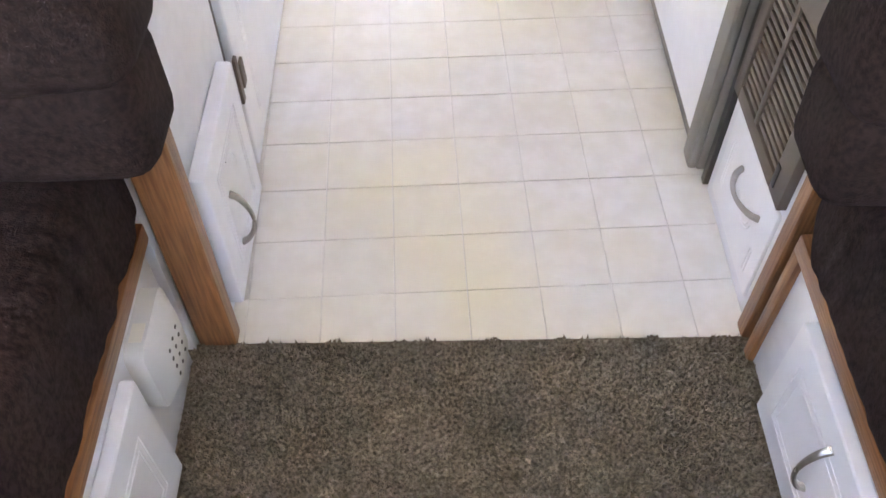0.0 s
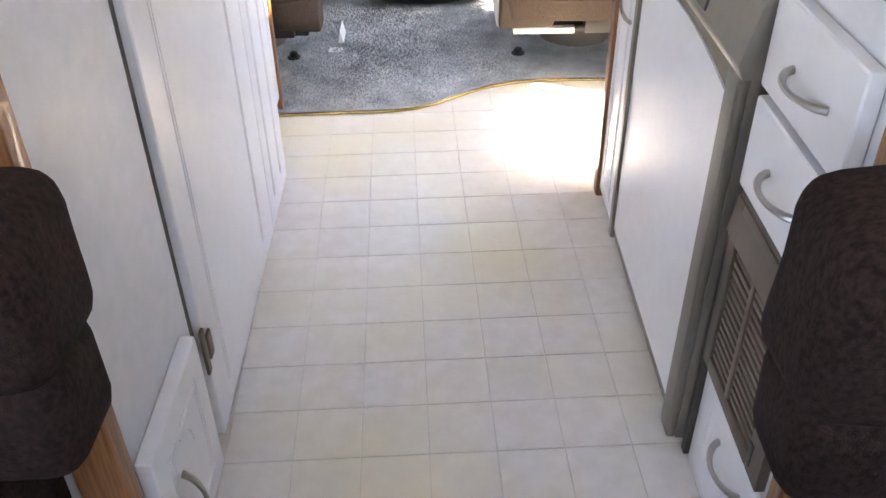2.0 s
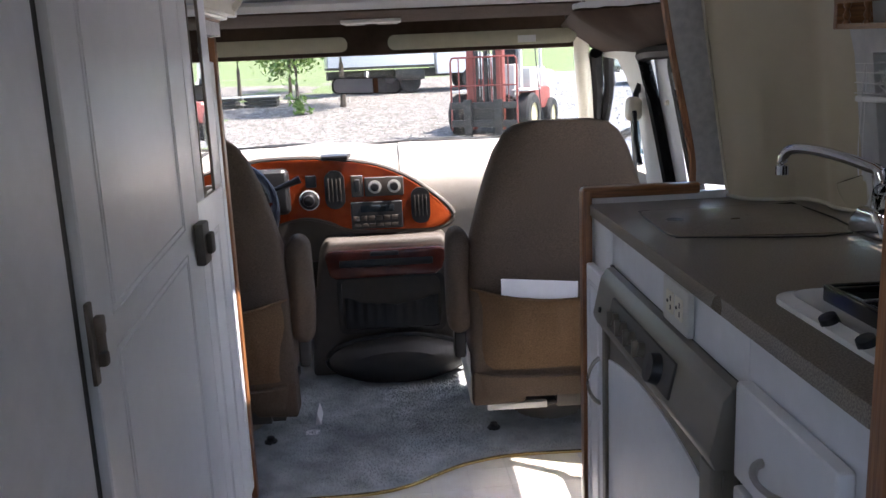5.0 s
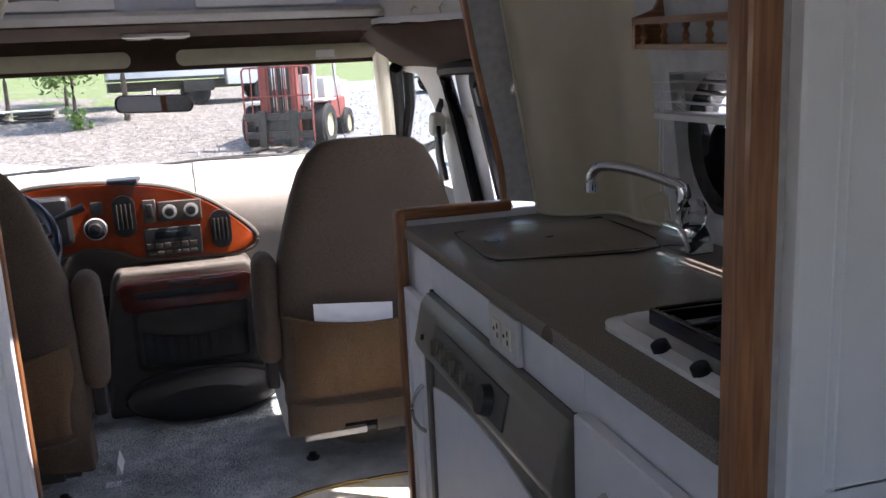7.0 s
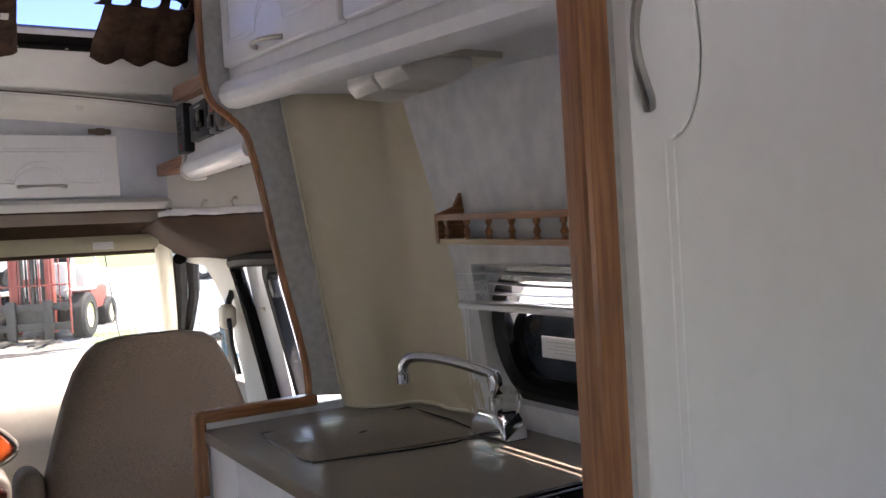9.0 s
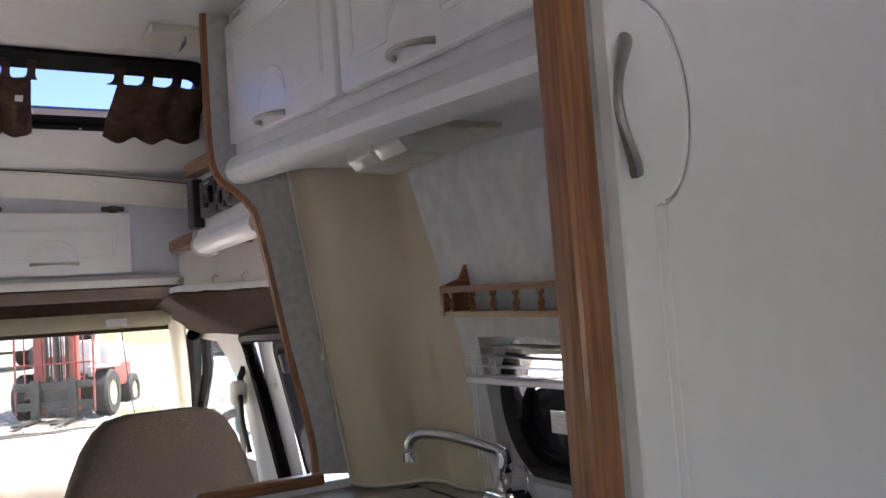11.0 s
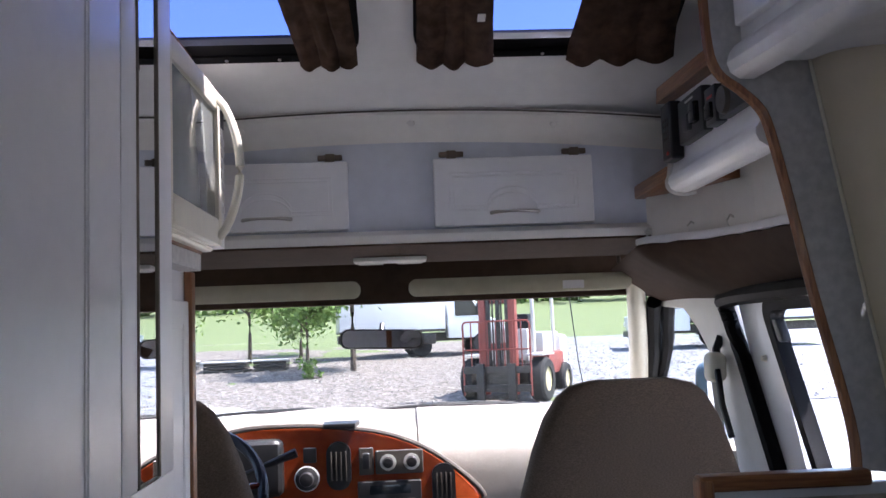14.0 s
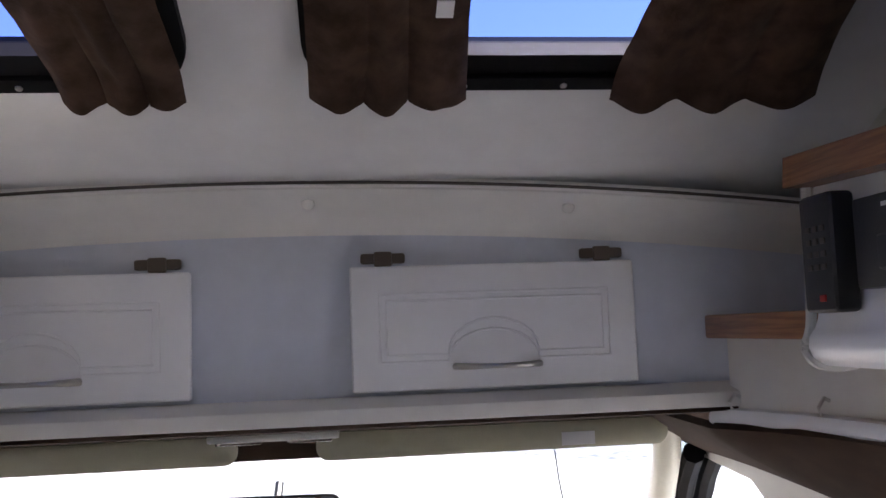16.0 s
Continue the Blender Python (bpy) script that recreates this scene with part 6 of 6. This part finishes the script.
def forklift(x, y, turn):
    f = thing("forklift", (0, 0, 0), "faded red and white rough-terrain forklift with a tall mast", "forklift")
    def B(name, x0, x1, y0, y1, z0, z1, m, b=0.02, label=""):
        return part(name, box(x0, x1, y0, y1, z0, z1, b), m, f, label)
    B("chassis", -0.62, 0.62, 0.5, 3.5, 0.45, 0.95, STEELD, 0.06)
    B("side_panel", -0.80, 0.80, 1.75, 3.1, 0.62, 1.20, FORKR, 0.08, "faded red side panel")
    B("counterweight", -0.75, 0.75, 3.0, 3.7, 0.6, 1.65, FORKW, 0.14, "off-white counterweight")
    B("bonnet", -0.60, 0.60, 1.9, 3.3, 1.15, 1.75, FORKW, 0.08)
    B("dash_cowl", -0.55, 0.55, 0.75, 1.1, 0.9, 1.85, FORKW, 0.06)
    B("axle", -0.85, 0.85, 0.48, 0.78, 0.38, 0.72, STEELD, 0.05)
    for sx in (-1, 1):
        B("mast_rail", sx * 0.40 - 0.09, sx * 0.40 + 0.09, 0.0, 0.20, 0.22, 4.2, FORKR, 0.015)
        B("inner_mast", sx * 0.26 - 0.05, sx * 0.26 + 0.05, 0.03, 0.15, 0.3, 4.0, STEELD, 0.01)
        part("lift_chain", tube([(sx * 0.12, 0.04, 0.6), (sx * 0.12, 0.04, 3.9)], 0.022, 6), STEELD, f)
        part("tilt_ram", tube([(sx * 0.42, 0.2, 1.1), (sx * 0.45, 1.0, 0.95)], 0.045, 8), STEELD, f)
        B("fender", sx * 0.86 - 0.24, sx * 0.86 + 0.24, 0.25, 1.25, 1.16, 1.22, FORKW, 0.03, "off-white fender")
    for zz in (0.5, 1.35, 2.5, 3.6):
        B("mast_brace", -0.48, 0.48, 0.08, 0.16, zz, zz + 0.16, FORKR, 0.01)
    for zz in (0.30, 0.76):
        B("carriage", -0.90, 0.90, -0.14, -0.02, zz, zz + 0.17, STEELD, 0.01, "dark steel carriage")
    B("carriage_plate", -0.5, 0.5, -0.03, 0.02, 0.3, 0.92, STEELD, 0.01)
    for k in range(9):
        xx = -0.90 + k * 0.225
        part("backrest_bar", tube([(xx, -0.10, 0.20 if k in (0, 8) else 0.9), (xx, -0.10, 1.98 if k in (0, 8) else 2.06)], 0.026 if k in (0, 8) else 0.017, 6), FORKR, f)
    part("backrest_rail", tube([(-0.90, -0.10, 1.98), (-0.84, -0.10, 2.06), (0.84, -0.10, 2.06), (0.90, -0.10, 1.98)], 0.028, 6), FORKR, f)
    part("backrest_rail", tube([(-0.90, -0.10, 1.35), (0.90, -0.10, 1.35)], 0.022, 6), FORKR, f)
    for xx in (-0.42, 0.42):
        B("fork", xx - 0.08, xx + 0.08, -1.35, -0.14, 0.05, 0.10, STEELD, 0.008)
        B("fork_shank", xx - 0.10, xx + 0.10, -0.22, -0.13, 0.05, 1.0, STEELD, 0.008)
    part("hydraulic_ram", tube([(0, 0.1, 0.4), (0, 0.1, 3.0)], 0.06, 10), STEELD, f)
    for xx, yy in ((-0.62, 1.05), (0.62, 1.05), (-0.62, 2.75), (0.62, 2.75)):
        part("roof_post", tube([(xx, yy, 1.15), (xx, yy - 0.05, 2.75)], 0.05, 8), FORKW, f)
    B("overhead_guard", -0.70, 0.70, 0.9, 2.9, 2.72, 2.80, FORKW, 0.02)
    B("seat", -0.25, 0.25, 1.75, 2.3, 1.55, 2.25, BLACK, 0.08, "black operator seat")
    part("steering_ring", tube([(0.2 * math.cos(a), 1.28, 2.0 + 0.17 * math.sin(a)) for a in [2 * math.pi * k / 20 for k in range(21)]], 0.02, 6), BLACK, f)
    for xx, yy, r in ((-0.92, 0.65, 0.56), (0.92, 0.65, 0.56), (-0.72, 3.0, 0.44), (0.72, 3.0, 0.44)):
        wheel(f, (xx, yy, r), r, 0.40, RIMY)
    f.matrix_basis = pose(x, y, ground_z(x, y), 0, 0, turn)
    return f


forklift(2.35, 22.4, -27)


def box_truck(x, y, turn, length, label):
    z = ground_z(x, y)
    t = thing("box_truck", (0, 0, 0), label, "truck", "parked trucks")
    def B(name, x0, x1, y0, y1, z0, z1, m, b=0.03, lab=""):
        return part(name, box(x0, x1, y0, y1, z0, z1, b), m, t, lab)
    B("cargo_box", -length, 0.0, -1.2, 1.2, 1.05, 3.5, VANW, 0.03, "white cargo box")
    B("rub_rail", -length, 0.0, -1.22, 1.22, 1.0, 1.1, STEELD, 0.01)
    B("chassis", -length, 2.4, -0.5, 0.5, 0.6, 0.95, STEELD, 0.02)
    B("fuel_tank", -1.6, -0.4, -1.15, -0.6, 0.5, 0.95, STEELD, 0.06)
    cabp = [(0.15, 0.7), (2.5, 0.7), (2.55, 1.35), (1.75, 1.55), (1.25, 2.35), (0.15, 2.4)]
    part("cab", prism(cabp, "y", -1.0, 1.0, 0.06, 3), VANW, t)
    part("side_glass", prism([(0.45, 1.6), (1.55, 1.6), (1.2, 2.2), (0.45, 2.22)], "y", -1.012, 1.012, 0.0), DARKW, t, "dark cab windows")
    part("front_glass", prism([(1.72, 1.6), (1.80, 1.58), (1.33, 2.28), (1.25, 2.28)], "y", -0.85, 0.85, 0.0), DARKW, t, "dark front glass")
    B("bumper", 2.5, 2.62, -1.0, 1.0, 0.5, 0.75, STEELD, 0.03)
    for sy in (-1.02, 1.02):
        part("door_mirror", box(1.35, 1.5, sy - 0.08, sy + 0.08, 1.7, 2.1, 0.02), BLACK, t)
        part("headlight", lathe([(0, 0), (0.12, 0), (0.1, 0.04), (0, 0.05)], (2.55, sy * 0.75, 1.05), (1, 0, 0), 14), GREYP, t)
        for xx in (1.6, -1.0):
            wheel(t, (xx, sy * 0.92, 0.45), 0.45, 0.3, GREYP, (0, 1, 0))
    t.matrix_basis = pose(x, y, z, 0, 0, turn)
    return t


box_truck(1.5, 37.0, 8, 4.3, "white box truck parked on the bank")
box_truck(11.8, 36.0, 172, 5.5, "white box truck parked behind the forklift")


def leaf_cloud(cx, cy, cz, rx, rz, n, seed, size=0.10):
    g = np.random.default_rng(seed)
    v, fcs = [], []
    clumps = [(g.normal(0, 0.42, 3), g.uniform(0.25, 0.55)) for _ in range(14)]
    for k in range(n):
        c, cr = clumps[g.integers(0, len(clumps))]
        p = c + g.normal(0, cr * 0.45, 3)
        p = np.array([cx + p[0] * rx, cy + p[1] * rx, cz + p[2] * rz])
        a, b = g.normal(0, 1, 3), g.normal(0, 1, 3)
        a /= np.linalg.norm(a)
        b -= a * (a @ b)
        b /= np.linalg.norm(b)
        s = size * g.uniform(0.6, 1.4)
        i = len(v)
        v += [tuple(p - a * s), tuple(p + b * s * 0.45), tuple(p + a * s), tuple(p - b * s * 0.45)]
        fcs.append((i, i + 1, i + 2, i + 3))
    bm = bmesh.new()
    me2 = bpy.data.meshes.new("leaf_tmp")
    me2.from_pydata(v, [], fcs)
    bm.from_mesh(me2)
    bpy.data.meshes.remove(me2)
    return bm


def tree(x, y, h, crown, seed, n, label, low=0.45):
    z = ground_z(x, y)
    t = thing("tree", (x, y, z), label, "tree", "young trees on the bank")
    g = random.Random(seed)
    top = Vector((x + g.uniform(-0.2, 0.2), y, z + h * 0.85))
    bms = [tube(smooth_path([(x, y, z - 0.05), (x + g.uniform(-0.05, 0.05), y, z + h * 0.4), top], 4), [0.022 * h * (1 - 0.09 * k) for k in range(9)], 8)]
    for k in range(7):
        a, hh = g.uniform(0, 6.28), g.uniform(low, 0.8)
        p = Vector((x, y, z + h * hh))
        e = p + Vector((math.cos(a) * crown * 0.8, math.sin(a) * crown * 0.8, h * 0.16))
        bms.append(tube([p, (p + e) / 2 + Vector((0, 0, 0.05)), e], [0.008 * h, 0.005 * h, 0.002 * h], 6))
    part("trunk", join(*bms), BARK, t)
    part("crown", leaf_cloud(x, y, z + h * (low + 1) / 2, crown * 1.3, h * (1 - low) * 0.6, int(n * 1.3), seed, 0.11), LEAF, t, "loose pale green leaves")
    return t


tree(-1.85, 31.5, 5.2, 2.0, 11, 3600, "young tree with a broad leafy crown", 0.42)
tree(-3.3, 30.0, 3.4, 0.9, 12, 1100, "thin young tree with sparse leaves", 0.4)
tree(-6.3, 36.0, 4.2, 1.5, 13, 2000, "young tree on the lawn edge", 0.4)
tree(-4.6, 39.0, 4.0, 1.4, 14, 1800, "young tree on the lawn edge", 0.3)
tree(-10.0, 37.0, 4.6, 1.7, 15, 2000, "young tree on the lawn edge", 0.35)
solo("weeds", leaf_cloud(-3.2, 29.6, ground_z(-3.2, 29.6) + 0.35, 0.35, 0.45, 350, 21, 0.07), LEAF, "green weeds at the foot of a tree", "weeds", kind="stuff")
solo("far_trees", join(*[leaf_cloud(-60 + 11 * k, 110 + 6 * math.sin(k * 2.1), ground_z(0, 110) + 4.5, 9, 6, 1500, 30 + k, 0.7) for k in range(12)]), LEAF, "far line of green trees", "woods", kind="stuff")
for k, (x, y, w) in enumerate(((-8.6, 33.5, 1.5), (-6.6, 33.0, 1.5), (-5.0, 33.3, 1.2))):
    z = ground_z(x, y)
    pk = thing("pallet_stack", (x, y, z), "low stack of dark pallets and sheets on the grass", "pallet", "stacks on the grass")
    part("stack", join(*[box(x - w / 2, x + w / 2, y - 0.5, y + 0.5, z + 0.13 * j, z + 0.10 + 0.13 * j, 0.01) for j in range(3)]), STEELD, pk)
    part("sheet", box(x - w / 2 - 0.1, x + w / 2 + 0.05, y - 0.6, y + 0.5, z + 0.37, z + 0.42, 0.01), GREYP, pk, "grey sheet on top")

# ---------------------------------------------------------------- vinyl floor tiles
S, TA = 0.1176, radians(2.1)
tm = bpy.data.meshes.new("floor_tile")
tb = box(-S / 2 + 0.0006, S / 2 - 0.0006, -S / 2 + 0.0006, S / 2 - 0.0006, -0.0025, 0.0, 0.0006, 1)
tb.to_mesh(tm)
tb.free()
tm.materials.append(VINYL)
tiles = thing("vinyl_floor", (0.1, 1.6, 0.0), "cream vinyl floor printed in square tiles", "flooring", kind="structure")
for i in range(-4, 6):
    for j in range(-2, 15):
        a, b = (i + 0.5) * S, (j + 0.5) * S
        x, y = -0.038 + a * math.cos(TA) - b * math.sin(TA), 0.957 + a * math.sin(TA) + b * math.cos(TA)
        if -0.46 < x < 0.60 and 0.70 < y < 2.64:
            o = new("tile", tm)
            o.parent = tiles
            o.matrix_parent_inverse = Matrix.Translation((-0.1, -1.6, 0))
            o.matrix_basis = pose(x, y, 0.0, 0, 0, 2.1)
